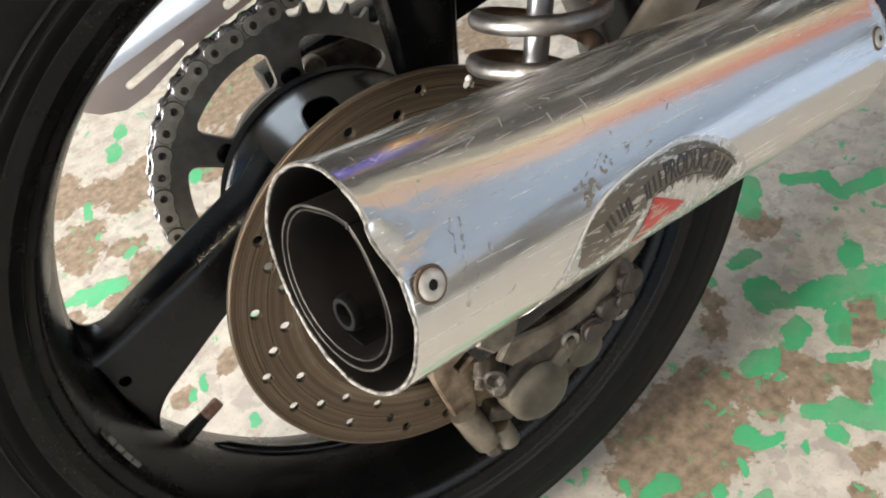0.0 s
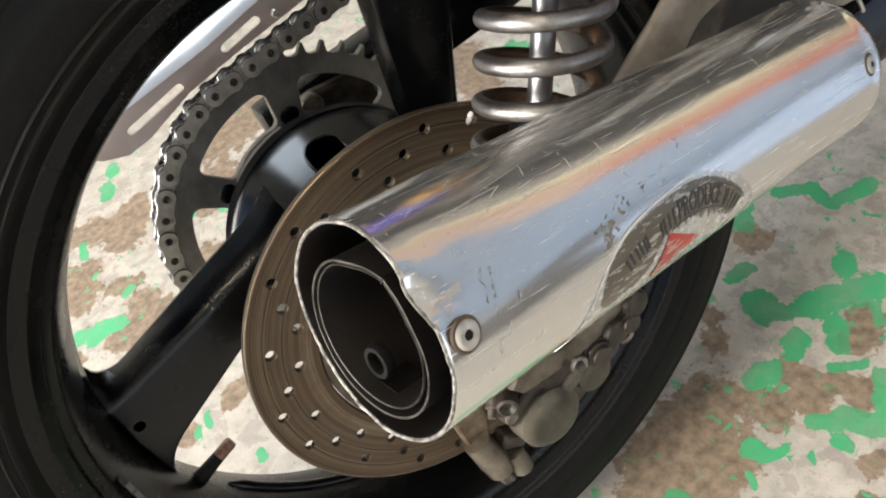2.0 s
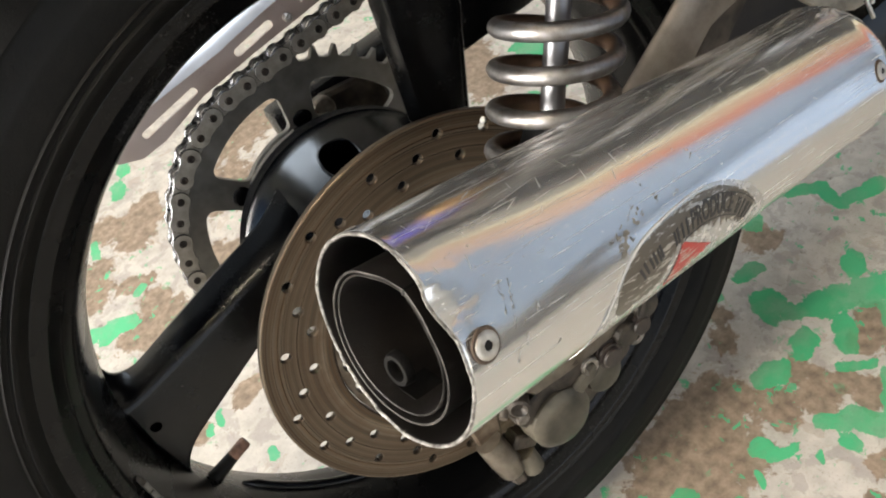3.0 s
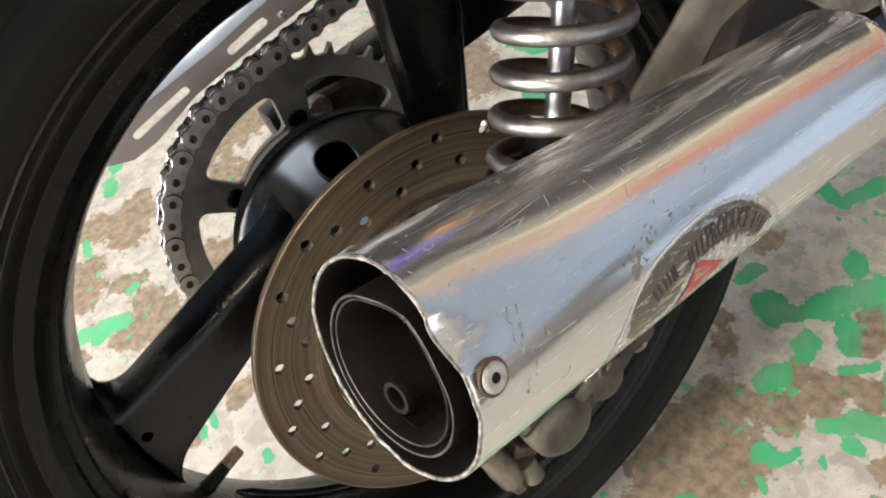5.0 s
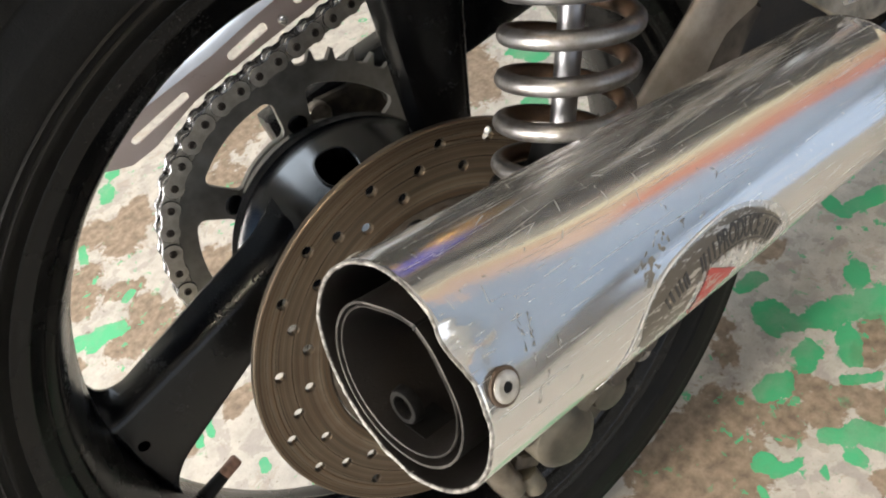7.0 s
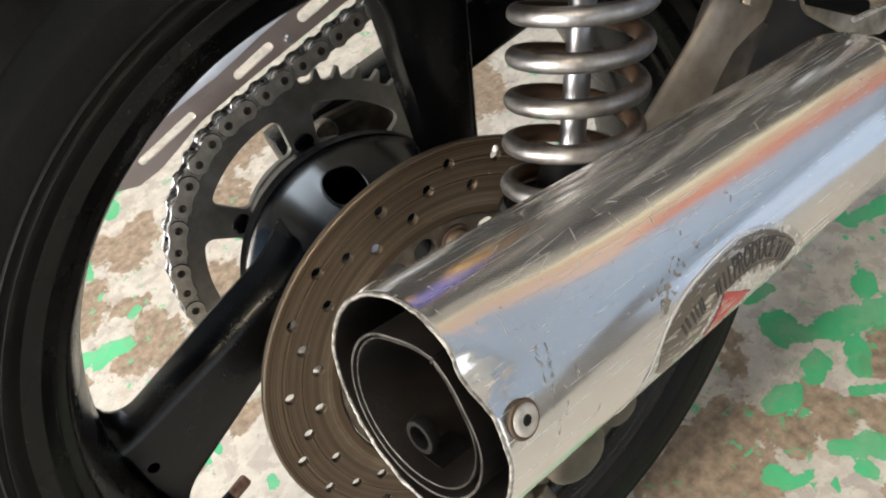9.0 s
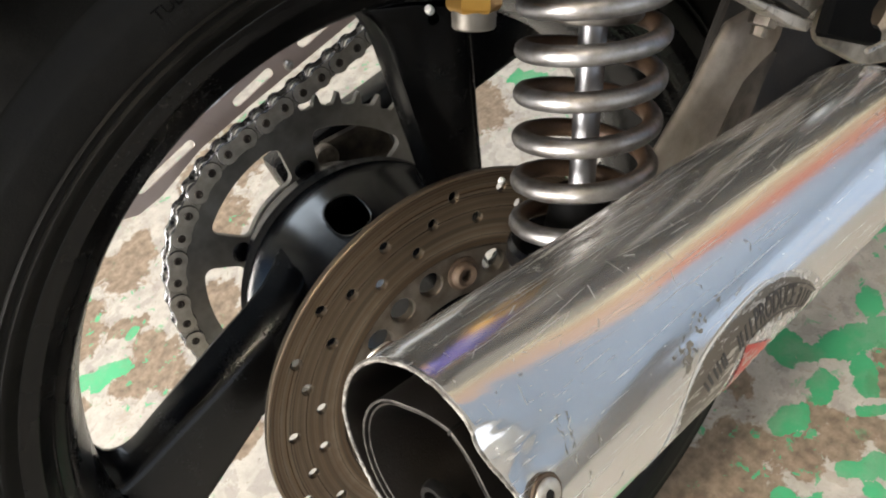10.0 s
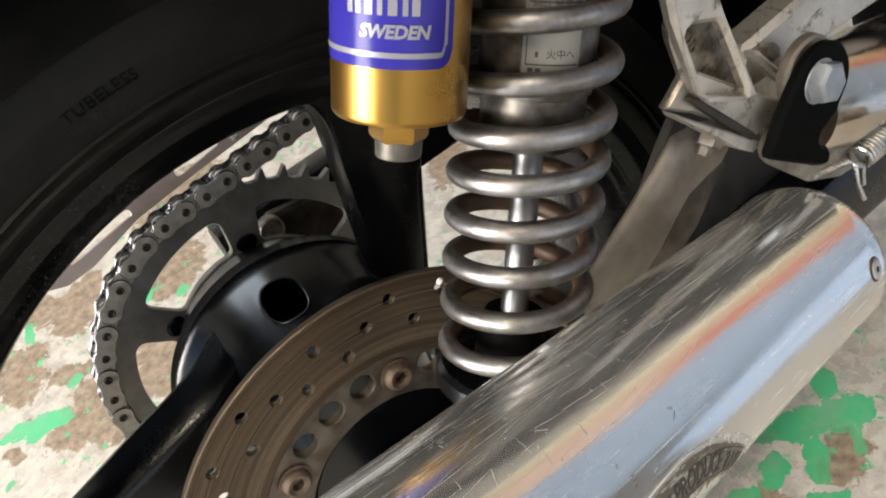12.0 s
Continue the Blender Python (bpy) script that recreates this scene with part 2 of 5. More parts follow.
# ---- structure: a small workshop, open at the front ----
def floor_material():
    m = Nodes("worn_painted_concrete")
    at = m.node("NewGeometry").outputs["Position"]
    big, mid = m.noise(7.0, 6, 0.6, at), m.noise(45.0, 6, 0.62, at)
    fine = m.noise(420.0, 4, 0.6, at)
    paint = m.node("Attribute")
    paint.attribute_name = "paint"
    dirt = m.node("Attribute")
    dirt.attribute_name = "dirt"
    rough = m.noise(70.0, 9, 0.68, at, 0.4)
    concrete = m.mix(m.ramp(mid, (0.32, 0.0), (0.68, 1.0)), (0.35, 0.32, 0.283), (0.50, 0.465, 0.412))
    concrete = m.mix(m.math("MULTIPLY", m.ramp(m.noise(24.0, 9, 0.66, at, 0.6), (0.57, 0.0), (0.60, 1.0)), 0.4), concrete, (0.30, 0.235, 0.175))
    concrete = m.mix(m.math("MULTIPLY", m.ramp(m.noise(33.0, 8, 0.62, at, 0.4), (0.545, 0.0), (0.565, 1.0)), 0.5), concrete, (0.27, 0.24, 0.218))
    concrete = m.mix(m.ramp(fine, (0.28, 0.55), (0.42, 0.0)), concrete, (0.20, 0.165, 0.12))
    concrete = m.mix(m.math("MULTIPLY", m.ramp(m.noise(110.0, 7, 0.66, at, 0.5), (0.63, 0.0), (0.68, 1.0)), 0.7), concrete, (0.13, 0.105, 0.08))
    edge = m.math("ADD", dirt.outputs["Fac"], m.math("MULTIPLY", m.math("SUBTRACT", rough, 0.5), 1.1))
    stain = m.ramp(edge, (0.46, 0.0), (0.54, 1.0))
    brown = m.mix(m.ramp(m.noise(90.0, 5, 0.6, at), (0.35, 0.0), (0.65, 1.0)), (0.135, 0.092, 0.058), (0.285, 0.212, 0.146))
    ground = m.mix(m.math("MULTIPLY", stain, 0.92), concrete, brown)
    edge = m.math("ADD", paint.outputs["Fac"], m.math("MULTIPLY", m.math("SUBTRACT", rough, 0.5), 0.9))
    flecks = m.math("MULTIPLY", m.ramp(m.noise(62.0, 8, 0.66, at, 0.5), (0.60, 0.0), (0.615, 1.0)), m.ramp(big, (0.46, 0.0), (0.54, 1.0)))
    # farther off, more of the paint is left in large flakes
    away = m.node("VectorMath", {0: at, 1: (0.10, 0.42, 0.0)})
    away.operation = "DISTANCE"
    rest = m.math("MULTIPLY", m.ramp(m.noise(5.0, 9, 0.64, at, 0.5), (0.565, 0.0), (0.58, 1.0)), m.ramp(m.math("MULTIPLY", away.outputs["Value"], 0.33), (0.70, 0.0), (0.80, 1.0)))
    cover = m.math("MAXIMUM", m.math("MAXIMUM", m.ramp(edge, (0.495, 0.0), (0.51, 1.0)), flecks), rest)
    green = m.mix(m.ramp(big, (0.35, 0.0), (0.65, 1.0)), (0.035, 0.27, 0.11), (0.07, 0.42, 0.19))
    green = m.mix(m.ramp(fine, (0.25, 0.5), (0.38, 0.0)), green, (0.10, 0.12, 0.07))
    thin = m.math("MULTIPLY", cover, m.ramp(m.noise(28.0, 7, 0.62, at), (0.40, 0.78), (0.55, 1.0)))
    m.set(Base_Color=m.mix(thin, ground, green), Roughness=m.mix(cover, (0.75, 0.75, 0.75), (0.42, 0.42, 0.42)),
          Normal=m.bump(fine, 0.35, 0.0006, m.bump(cover, 0.6, 0.0006, m.bump(mid, 0.35, 0.0015))))
    return m.mat


# Flakes of green paint that are left on the floor, and brown stains on it: from, to and reach.
GREEN_A = [(0.404, 0.039, 0.38, 0.012, 0.0108), (0.438, 0.012, 0.465, -0.009, 0.0074), (0.465, -0.009, 0.456, -0.026, 0.006), (0.46, -0.038, 0.504, -0.047, 0.0085), (0.32, -0.029, 0.331, -0.03, 0.0093), 
    (0.309, -0.068, 0.308, -0.071, 0.0153), (0.314, -0.088, 0.336, -0.106, 0.0075), (0.34, -0.102, 0.369, -0.117, 0.0126), (0.369, -0.117, 0.4, -0.132, 0.0137), (0.395, -0.097, 0.407, -0.089, 0.0084), 
    (0.338, -0.131, 0.324, -0.147, 0.0094), (0.379, -0.146, 0.366, -0.16, 0.0055), (0.3, -0.117, 0.291, -0.126, 0.0105), (0.238, -0.123, 0.26, -0.123, 0.0092), (0.24, -0.182, 0.263, -0.204, 0.0055), 
    (0.267, -0.201, 0.281, -0.223, 0.0098), (0.321, -0.193, 0.293, -0.216, 0.0066), (0.296, -0.159, 0.322, -0.174, 0.0048), (0.18, -0.162, 0.187, -0.161, 0.007)]
GREEN_B = [(0.183, -0.174, 0.206, -0.182, 0.005), (0.243, -0.206, 0.245, -0.214, 0.0058), (0.164, -0.176, 0.157, -0.19, 0.0029), (0.215, -0.199, 0.211, -0.205, 0.0019), (0.077, -0.128, 0.072, -0.137, 0.004), 
    (0.084, -0.15, 0.095, -0.149, 0.0068), (0.101, -0.148, 0.105, -0.156, 0.0078), (0.132, -0.185, 0.126, -0.187, 0.0038), (0.149, -0.206, 0.159, -0.212, 0.0037), (0.218, -0.249, 0.22, -0.253, 0.0027), 
    (0.287, -0.021, 0.283, -0.029, 0.0043), (-0.127, 0.746, -0.129, 0.733, 0.0082), (-0.147, 0.709, -0.154, 0.689, 0.0101), (-0.225, 0.61, -0.226, 0.599, 0.0061), (-0.198, 0.491, -0.192, 0.491, 0.0055), 
    (-0.258, 0.456, -0.247, 0.458, 0.0105), (-0.278, 0.47, -0.271, 0.469, 0.008), (-0.234, 0.45, -0.221, 0.448, 0.007), (-0.194, 0.244, -0.194, 0.234, 0.0049)]
GREEN_C = [(0.018, -0.208, 0.088, -0.203, 0.025), (-0.208, 0.239, -0.208, 0.23, 0.0035), (-0.167, 0.164, -0.167, 0.153, 0.0052), (-0.076, 0.56, -0.075, 0.55, 0.008), (-0.223, 0.603, -0.216, 0.626, 0.0047), (-0.199, 0.487, -0.193, 0.494, 0.005), 
    (-0.249, 0.466, -0.222, 0.45, 0.0079), (-0.275, 0.477, -0.292, 0.473, 0.0056), (-0.307, 0.405, -0.304, 0.406, 0.0029), (-0.035, 0.522, -0.029, 0.526, 0.0054),
    (0.424, 0.457, 0.434, 0.425, 0.0138), (0.361, 0.364, 0.370, 0.345, 0.009)]
BROWN_A = [(0.192, -0.11, 0.122, -0.11, 0.0272), (0.13, -0.137, 0.161, -0.15, 0.026), (0.089, -0.131, 0.122, -0.165, 0.0196), (0.371, -0.007, 0.366, -0.013, 0.0142), (0.25, -0.063, 0.245, -0.069, 0.0104), 
    (0.266, -0.036, 0.267, -0.044, 0.0084), (0.268, -0.134, 0.273, -0.134, 0.0108), (0.23, -0.143, 0.224, -0.154, 0.0135), (0.345, -0.154, 0.36, -0.15, 0.0164), (0.268, -0.161, 0.257, -0.168, 0.0155), 
    (0.286, -0.17, 0.294, -0.172, 0.0078), (0.298, -0.191, 0.294, -0.197, 0.0122), (0.241, -0.238, 0.251, -0.242, 0.0084), (0.214, -0.252, 0.22, -0.261, 0.0063), (-0.145, 0.617, -0.167, 0.589, 0.0246), 
    (-0.211, 0.649, -0.204, 0.632, 0.0116), (-0.236, 0.693, -0.243, 0.647, 0.0194), (-0.241, 0.544, -0.254, 0.525, 0.0189), (-0.209, 0.512, -0.194, 0.506, 0.0112)]
BROWN_B = [(-0.183, 0.437, -0.222, 0.414, 0.0103), (0.021, 0.667, 0.069, 0.687, 0.0473), (-0.162, 0.245, -0.146, 0.25, 0.0115), (-0.224, 0.239, -0.215, 0.24, 0.0084), (-0.193, 0.637, -0.154, 0.608, 0.019), 
    (-0.139, 0.626, -0.128, 0.635, 0.0174), (-0.238, 0.567, -0.256, 0.56, 0.0227), (-0.208, 0.515, -0.183, 0.501, 0.0093), (-0.185, 0.432, -0.224, 0.424, 0.023), (-0.186, 0.46, -0.183, 0.39, 0.017), 
    (-0.29, 0.447, -0.285, 0.433, 0.0069), (-0.095, 0.449, -0.108, 0.417, 0.0271), (-0.04, 0.558, -0.016, 0.575, 0.028), (0.369, 0.506, 0.341, 0.43, 0.0245)]


def build_floor():
    def steps(a, b, lo, hi, fine, far):
        mid = list(np.arange(lo, hi, fine))
        left = [lo - (lo - a) * (i / far) ** 2 for i in range(far, 0, -1)]
        right = [hi + (b - hi) * (i / far) ** 2 for i in range(far + 1)]
        return np.array(left + mid + right)

    xs, ys = steps(-40, 40, -0.55, 1.0, 0.006, 22), steps(-60, 40, -0.35, 1.5, 0.006, 22)
    X, Y = np.meshgrid(xs, ys, indexing="ij")
    n, k = X.shape
    masks = {}
    def ripple(seed):
        return np.array([[noise.noise((x * 30, y * 30, seed)) * 0.0045 + noise.noise((x * 75, y * 75, seed + 4.0)) * 0.0035 + noise.noise((x * 170, y * 170, seed + 6.0)) * 0.0016 for y in ys] for x in xs])

    PX, PY = X + ripple(0.3), Y + ripple(9.3)
    for name, spots, reach in (("paint", GREEN_A + GREEN_B + GREEN_C, 1.2), ("dirt", BROWN_A + BROWN_B, 1.32)):
        field = np.zeros_like(X)
        for x0, y0, x1, y1, r in spots:
            dx, dy = x1 - x0, y1 - y0
            f = np.clip(((PX - x0) * dx + (PY - y0) * dy) / max(dx * dx + dy * dy, 1e-9), 0.0, 1.0)
            field = np.maximum(field, 1.0 - 0.5 * np.hypot(PX - x0 - f * dx, PY - y0 - f * dy) / (r * reach))
        masks[name] = field
    verts = np.stack([X, Y, np.zeros_like(X)], -1).reshape(-1, 3)
    idx = np.arange(n * k).reshape(n, k)
    faces = np.stack([idx[:-1, :-1], idx[1:, :-1], idx[1:, 1:], idx[:-1, 1:]], -1).reshape(-1, 4)
    data = bpy.data.meshes.new("floor")
    data.from_pydata(verts.tolist(), [], faces.tolist())
    for name, field in masks.items():
        data.attributes.new(name, "FLOAT", "POINT").data.foreach_set("value", field.reshape(-1))
    data.materials.append(floor_material())
    return tagged(new("floor", data), "worn grey concrete floor with flaking green paint and brown stains", "floor", kind="structure")


build_floor()

PLASTER = coated("plaster", (0.50, 0.49, 0.46), (0.60, 0.59, 0.56), 0.8, 300, bump=0.2, patch=3)
CEILING_PAINT = coated("ceiling_paint", (0.62, 0.61, 0.59), (0.72, 0.71, 0.69), 0.8, 300, bump=0.2, patch=3)
REDDISH = coated("red_brown_paint", (0.50, 0.15, 0.09), (0.60, 0.20, 0.125), 0.6, 200, bump=0.2, patch=4)
PINKISH = coated("faded_boards", (0.56, 0.38, 0.30), (0.66, 0.48, 0.40), 0.6, 200, bump=0.2, patch=4)
TAN = coated("tan_paint", (0.50, 0.34, 0.22), (0.60, 0.43, 0.29), 0.6, 200, bump=0.2, patch=4)
BLUISH = coated("blue_shutter_paint", (0.25, 0.34, 0.50), (0.33, 0.43, 0.60), 0.55, 200, bump=0.2, patch=1.2)
GREYISH = coated("grey_paint", (0.22, 0.205, 0.185), (0.30, 0.285, 0.26), 0.7, 200, bump=0.2, patch=3)
CREAM = coated("cream_paint", (0.80, 0.74, 0.52), (0.86, 0.80, 0.60), 0.6, 200, bump=0.2, patch=4)


def slab(name, x0, x1, y0, y1, z0, z1, material, label, category):
    bm = block((x1 - x0, y1 - y0, z1 - z0), 0.004, m=Matrix.Translation(((x0 + x1) / 2, (y0 + y1) / 2, (z0 + z1) / 2)))
    return tagged(new(name, mesh_of(bm, name, material)), label, category, kind="structure")


slab("wall_north", -2.85, 3.75, 2.6, 2.75, 0, 3.1, PLASTER, "pale plastered workshop wall behind the motorcycle", "wall")
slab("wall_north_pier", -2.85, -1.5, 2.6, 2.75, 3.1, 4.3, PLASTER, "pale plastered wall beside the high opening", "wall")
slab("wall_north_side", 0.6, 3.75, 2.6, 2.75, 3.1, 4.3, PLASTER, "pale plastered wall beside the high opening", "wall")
slab("wall_west", -2.85, -2.7, -3.75, 2.75, 2.4, 4.3, PLASTER, "pale plastered wall over the rear opening", "wall")
slab("wall_south", -2.75, -2.2, -3.75, -3.6, 0, 4.3, PLASTER, "pale plastered pier beside the open front", "wall")
slab("wall_south_pier", 2.8, 3.75, -3.75, -3.6, 0, 4.3, PLASTER, "pale plastered pier beside the open front", "wall")
slab("wall_south_beam", -2.2, 2.8, -3.75, -3.6, 2.45, 4.3, PLASTER, "pale plastered beam over the open front", "wall")
slab("wall_east", 3.6, 3.75, 0.32, 2.75, 0, 4.3, GREYISH, "grey painted workshop end wall", "wall")
slab("door_post", 3.52, 3.75, -0.60, -0.22, 0, 1.75, REDDISH, "red painted post beside the shutter", "post")
slab("wall_panel", 3.58, 3.75, -0.22, 0.12, 0, 4.3, TAN, "tan boarded strip of wall", "wall")
slab("wall_trim", 3.56, 3.75, 0.12, 0.32, 0, 4.3, CREAM, "cream painted upright trim", "trim")
slab("shutter", 3.6, 3.72, -3.6, -0.60, 0, 1.75, BLUISH, "blue painted metal shutter", "door")
slab("shutter_upper", 3.6, 3.72, -3.6, -0.90, 1.75, 4.3, BLUISH, "blue painted panel over the shutter", "wall")
slab("lintel", 3.58, 3.75, -0.90, -0.22, 1.75, 4.3, PINKISH, "faded red-brown boards over the post", "wall")
slab("ceiling", -2.85, 3.75, -3.75, 2.75, 4.3, 4.45, CEILING_PAINT, "plain grey workshop ceiling", "ceiling")


def overhead_fill_light():
    """An unseen batten added under the ceiling as fill light: a housing and a tube."""
    tube_glow = Nodes("lamp_tube").set(Emission_Color=(1.0, 0.87, 0.67, 1), Emission_Strength=LAMP, Base_Color=(0.8, 0.8, 0.8, 1)).mat
    first = tagged(new("overhead_fill_light"), "unseen white batten lamp added under the ceiling as overhead fill", "lamp")
    body = part("housing", block((1.25, 0.11, 0.05), 0.006), WHITE, first)
    body.matrix_basis = Matrix.Translation((0, 0, -0.025))
    glow = part("lamp_tube", turned([(0.020, -0.59), (0.028, -0.585), (0.028, 0.585), (0.020, 0.59)], 16), tube_glow, first, "glowing tube of the added fill lamp")
    glow.matrix_basis = Matrix.Translation((0, 0, -0.080)) @ pose(0, 0, 0, 0, 90, 0)
    first.matrix_basis = Matrix.Translation((-1.5, -1.15, 4.3))


def stand_in_chest():
    """A low blue chest on the floor ahead of the wheel, unseen, added for its reflection in the muffler."""
    chest = tagged(new("stand_in_chest"), "low blue painted chest, unseen stand-in for the blue mirrored in the muffler", "tool chest")
    chest.matrix_basis = Matrix.Translation((1.20, -0.68, 0))
    part("body", block((0.48, 0.54, 0.30), 0.008, m=Matrix.Translation((0, 0, 0.15))), BLUISH, chest)
    part("lid", block((0.50, 0.56, 0.035), 0.008, m=Matrix.Translation((0, 0, 0.3185))), BLUISH, chest)
    for z in (0.085, 0.215):
        front = part("drawer", block((0.014, 0.49, 0.115), 0.004, m=Matrix.Translation((-0.2455, 0, z))), BLUISH, chest)
        part("handle", block((0.016, 0.24, 0.014), 0.004, m=Matrix.Translation((-0.2595, 0, z + 0.03))), PLASTER, front, "pale drawer handle")


stand_in_chest()


def stand_in_crate():
    """A dark crate on the floor beside the bike, unseen, added for the dark band in the muffler."""
    crate = tagged(new("stand_in_crate"), "dark grey crate, unseen stand-in for the dark band mirrored in the muffler", "crate")
    crate.matrix_basis = pose(1.12, -1.38, 0, 0, 0, -45)
    part("body", block((0.40, 0.66, 0.48), 0.012, m=Matrix.Translation((0, 0, 0.24))), CRATE_GREY, crate)
    part("rim", block((0.43, 0.69, 0.04), 0.010, m=Matrix.Translation((0, 0, 0.50))), CRATE_GREY, crate, "thick crate rim")


CRATE_GREY = coated("crate_grey", (0.030, 0.027, 0.024), (0.055, 0.050, 0.045), 0.5, 300, bump=0.1, patch=6)
stand_in_crate()

# Strength of the added overhead fill.
LAMP = 140.0
overhead_fill_light()


# ---- the motorcycle ----
bike = tagged(new("motorcycle"), "black motorcycle on its side stand, seen at its rear wheel", "motorcycle")
bike.matrix_world = BIKE


def rear_wheel():
    wheel = holder("rear_wheel", bike, "black cast three-spoke rear wheel with a road tyre")
    half = [(0.2235, 0.0525), (0.2275, 0.0595), (0.2330, 0.0630), (0.2345, 0.0655), (0.2365, 0.0660), (0.2380, 0.0646), (0.2402, 0.0650), (0.2410, 0.0664), (0.2422, 0.0652), (0.2450, 0.0660),
            (0.2560, 0.0662), (0.2580, 0.0662), (0.2690, 0.0625), (0.2710, 0.0630), (0.2830, 0.0540), (0.2950, 0.0420), (0.3060, 0.0285), (0.3160, 0.0160), (0.3220, 0.0065), (0.3234, 0.0)]
    inside = [(0.3130, 0.0), (0.3040, 0.018), (0.2880, 0.036), (0.2650, 0.052), (0.2350, 0.055), (0.2180, 0.046)]
    loop = half + [(r, -z) for r, z in half[-2::-1]] + [(r, -z) for r, z in inside[::-1]] + inside[1:]
    part("tyre", turned(loop, 180, True), RUBBER, wheel, "black rubber tyre with raised lettering", SIDE, 50)
    half = [(0.2262, 0.0535), (0.2288, 0.0560), (0.2302, 0.0580), (0.2299, 0.0597), (0.2290, 0.0603), (0.2275, 0.0602), (0.2262, 0.0592), (0.2240, 0.0588), (0.2215, 0.0584), (0.2200, 0.0578), (0.2192, 0.0562), (0.2150, 0.0540),
            (0.2135, 0.0515), (0.2128, 0.0500), (0.2090, 0.0492), (0.2062, 0.0455), (0.2015, 0.0330), (0.1970, 0.0170), (0.1942, 0.0)]
    back = [(0.2000, 0.0), (0.2020, 0.020), (0.2080, 0.036), (0.2150, 0.044), (0.2220, 0.046)]
    loop = half + [(r, -z) for r, z in half[-2::-1]] + [(r, -z) for r, z in back[::-1]] + back[1:]
    part("rim", turned(loop, 180, True), RIM_BLACK, wheel, at=SIDE, smooth=60)
    # Each spoke is a straight bar that leaves the drum at a tangent, with a sloping flank, and flares into the rim.
    bm = bmesh.new()
    rings = []
    for x in (-0.010, -0.016, -0.022, -0.035, -0.048, -0.062, -0.080, -0.105, -0.130, -0.150, -0.163, -0.168, -0.174, -0.179, -0.184, -0.188, -0.1915, -0.198):
        d = min(max(0.196 + x, 0.0), 0.028)
        grow = 0.026 - math.sqrt(0.028 ** 2 - (0.028 - d) ** 2) * 0.026 / 0.028
        low, near, far = -0.0226 + 0.452 * (x + 0.1717) - grow * 0.75, 0.0295 + 0.213 * (x + 0.1907) + grow * 0.12, 0.0381 + 0.2976 * (x + 0.1669) + grow
        sink = 0.3 * min(max((x + 0.075) / 0.050, 0.0), 1.0)  # near the drum the flank follows its cone
        end = max(0.0, x + 0.022) / 0.012
        near, far = near - 0.006 * end, far - 0.008 * end
        c = min(max((x + 0.080) / 0.035, 0.0), 1.0)  # it tapers to a blade where it meets the hub
        low += (near - 0.006 - low) * c
        far += float(np.interp(x, (-0.095, -0.0578, -0.0212), (0.0, -0.0025, -0.0067)))
        mid = 0.5 * (low + near)
        ring = []
        for z, out in ((low, -0.022), (low, -0.0035), (low + 0.0008, -0.0012), (low + 0.0035, 0.0), (mid, -0.0004), (near - 0.0065, -0.0003), (near - 0.0028, -0.0014), (near + 0.0002, -0.0040),
                       (0.5 * (near + far) + 0.0004, -0.0135 - 0.010 * sink), (far, -0.022 - 0.020 * sink), (far - 0.0008, -0.0250 - 0.020 * sink), (far - 0.0035, -0.0270 - 0.020 * sink), (low + 0.0035, -0.0270), (low + 0.0008, -0.0250)):
            out -= 0.034 * min(max((x + 0.062) / 0.046, 0.0), 1.0) ** 1.4
            curl = (0.196 - math.sqrt(0.196 ** 2 - min(z * z, 0.02))) * (1 - d / 0.028)
            ring.append(bm.verts.new((x + curl, z, out)))
        rings.append(ring)
    for a, b in zip(rings, rings[1:]):
        for i in range(len(a)):
            bm.faces.new((a[i - 1], a[i], b[i], b[i - 1]))
    bm.faces.new(rings[0]), bm.faces.new(rings[-1])
    spoke = mesh_of(bm, "spoke", BLACK, 50)
    spoke = carve(spoke, turned([(0.0038, -0.009), (0.0038, 0.05)], 24, m=Matrix.Translation((-0.1852, 0.0046, 0))))
    for a in (0, -120, -240):
        part("spoke", spoke, None, wheel, at=SIDE @ pose(0, 0, 0, 0, 0, a))
    hub = [(0.020, 0.070), (0.050, 0.070), (0.053, 0.066), (0.054, 0.048), (0.058, 0.020), (0.066, 0.0), (0.0765, -0.026), (0.0830, -0.046), (0.0855, -0.0535), (0.0868, -0.0550),
           (0.0868, -0.0640), (0.0840, -0.0660), (0.078, -0.067), (0.074, -0.080), (0.072, -0.098), (0.020, -0.098), (0.020, -0.090), (0.064, -0.090), (0.072, -0.058), (0.070, -0.045),
           (0.062, -0.026), (0.050, 0.0), (0.044, 0.020), (0.040, 0.060), (0.020, 0.060)]
    # The opening goes through the hub's cone, between two spokes.
    cut = plate([[(0.0128 * math.copysign(abs(math.cos(a)) ** 0.8, math.cos(a)), 0.0150 * math.copysign(abs(math.sin(a)) ** 0.8, math.sin(a))) for a in [2 * math.pi * i / 32 for i in range(32)]]], 0.030)
    n = Vector((0.05, -0.36, 0.93)).normalized()
    cut.transform(SIDE.inverted() @ axes(Vector((0.004, 0.0215, 0.0745)) - n * 0.018, n, (1, 0, -0.25)))
    lip = []
    for i in range(33):  # the rounded rim of the opening, on the cone
        a = 2 * math.pi * i / 32
        p = axes(Vector((0.004, 0.0215, 0.0745)), n, (1, 0, -0.25)) @ Vector((0.0132 * math.copysign(abs(math.cos(a)) ** 0.8, math.cos(a)), 0.0154 * math.copysign(abs(math.sin(a)) ** 0.8, math.sin(a)), 0))
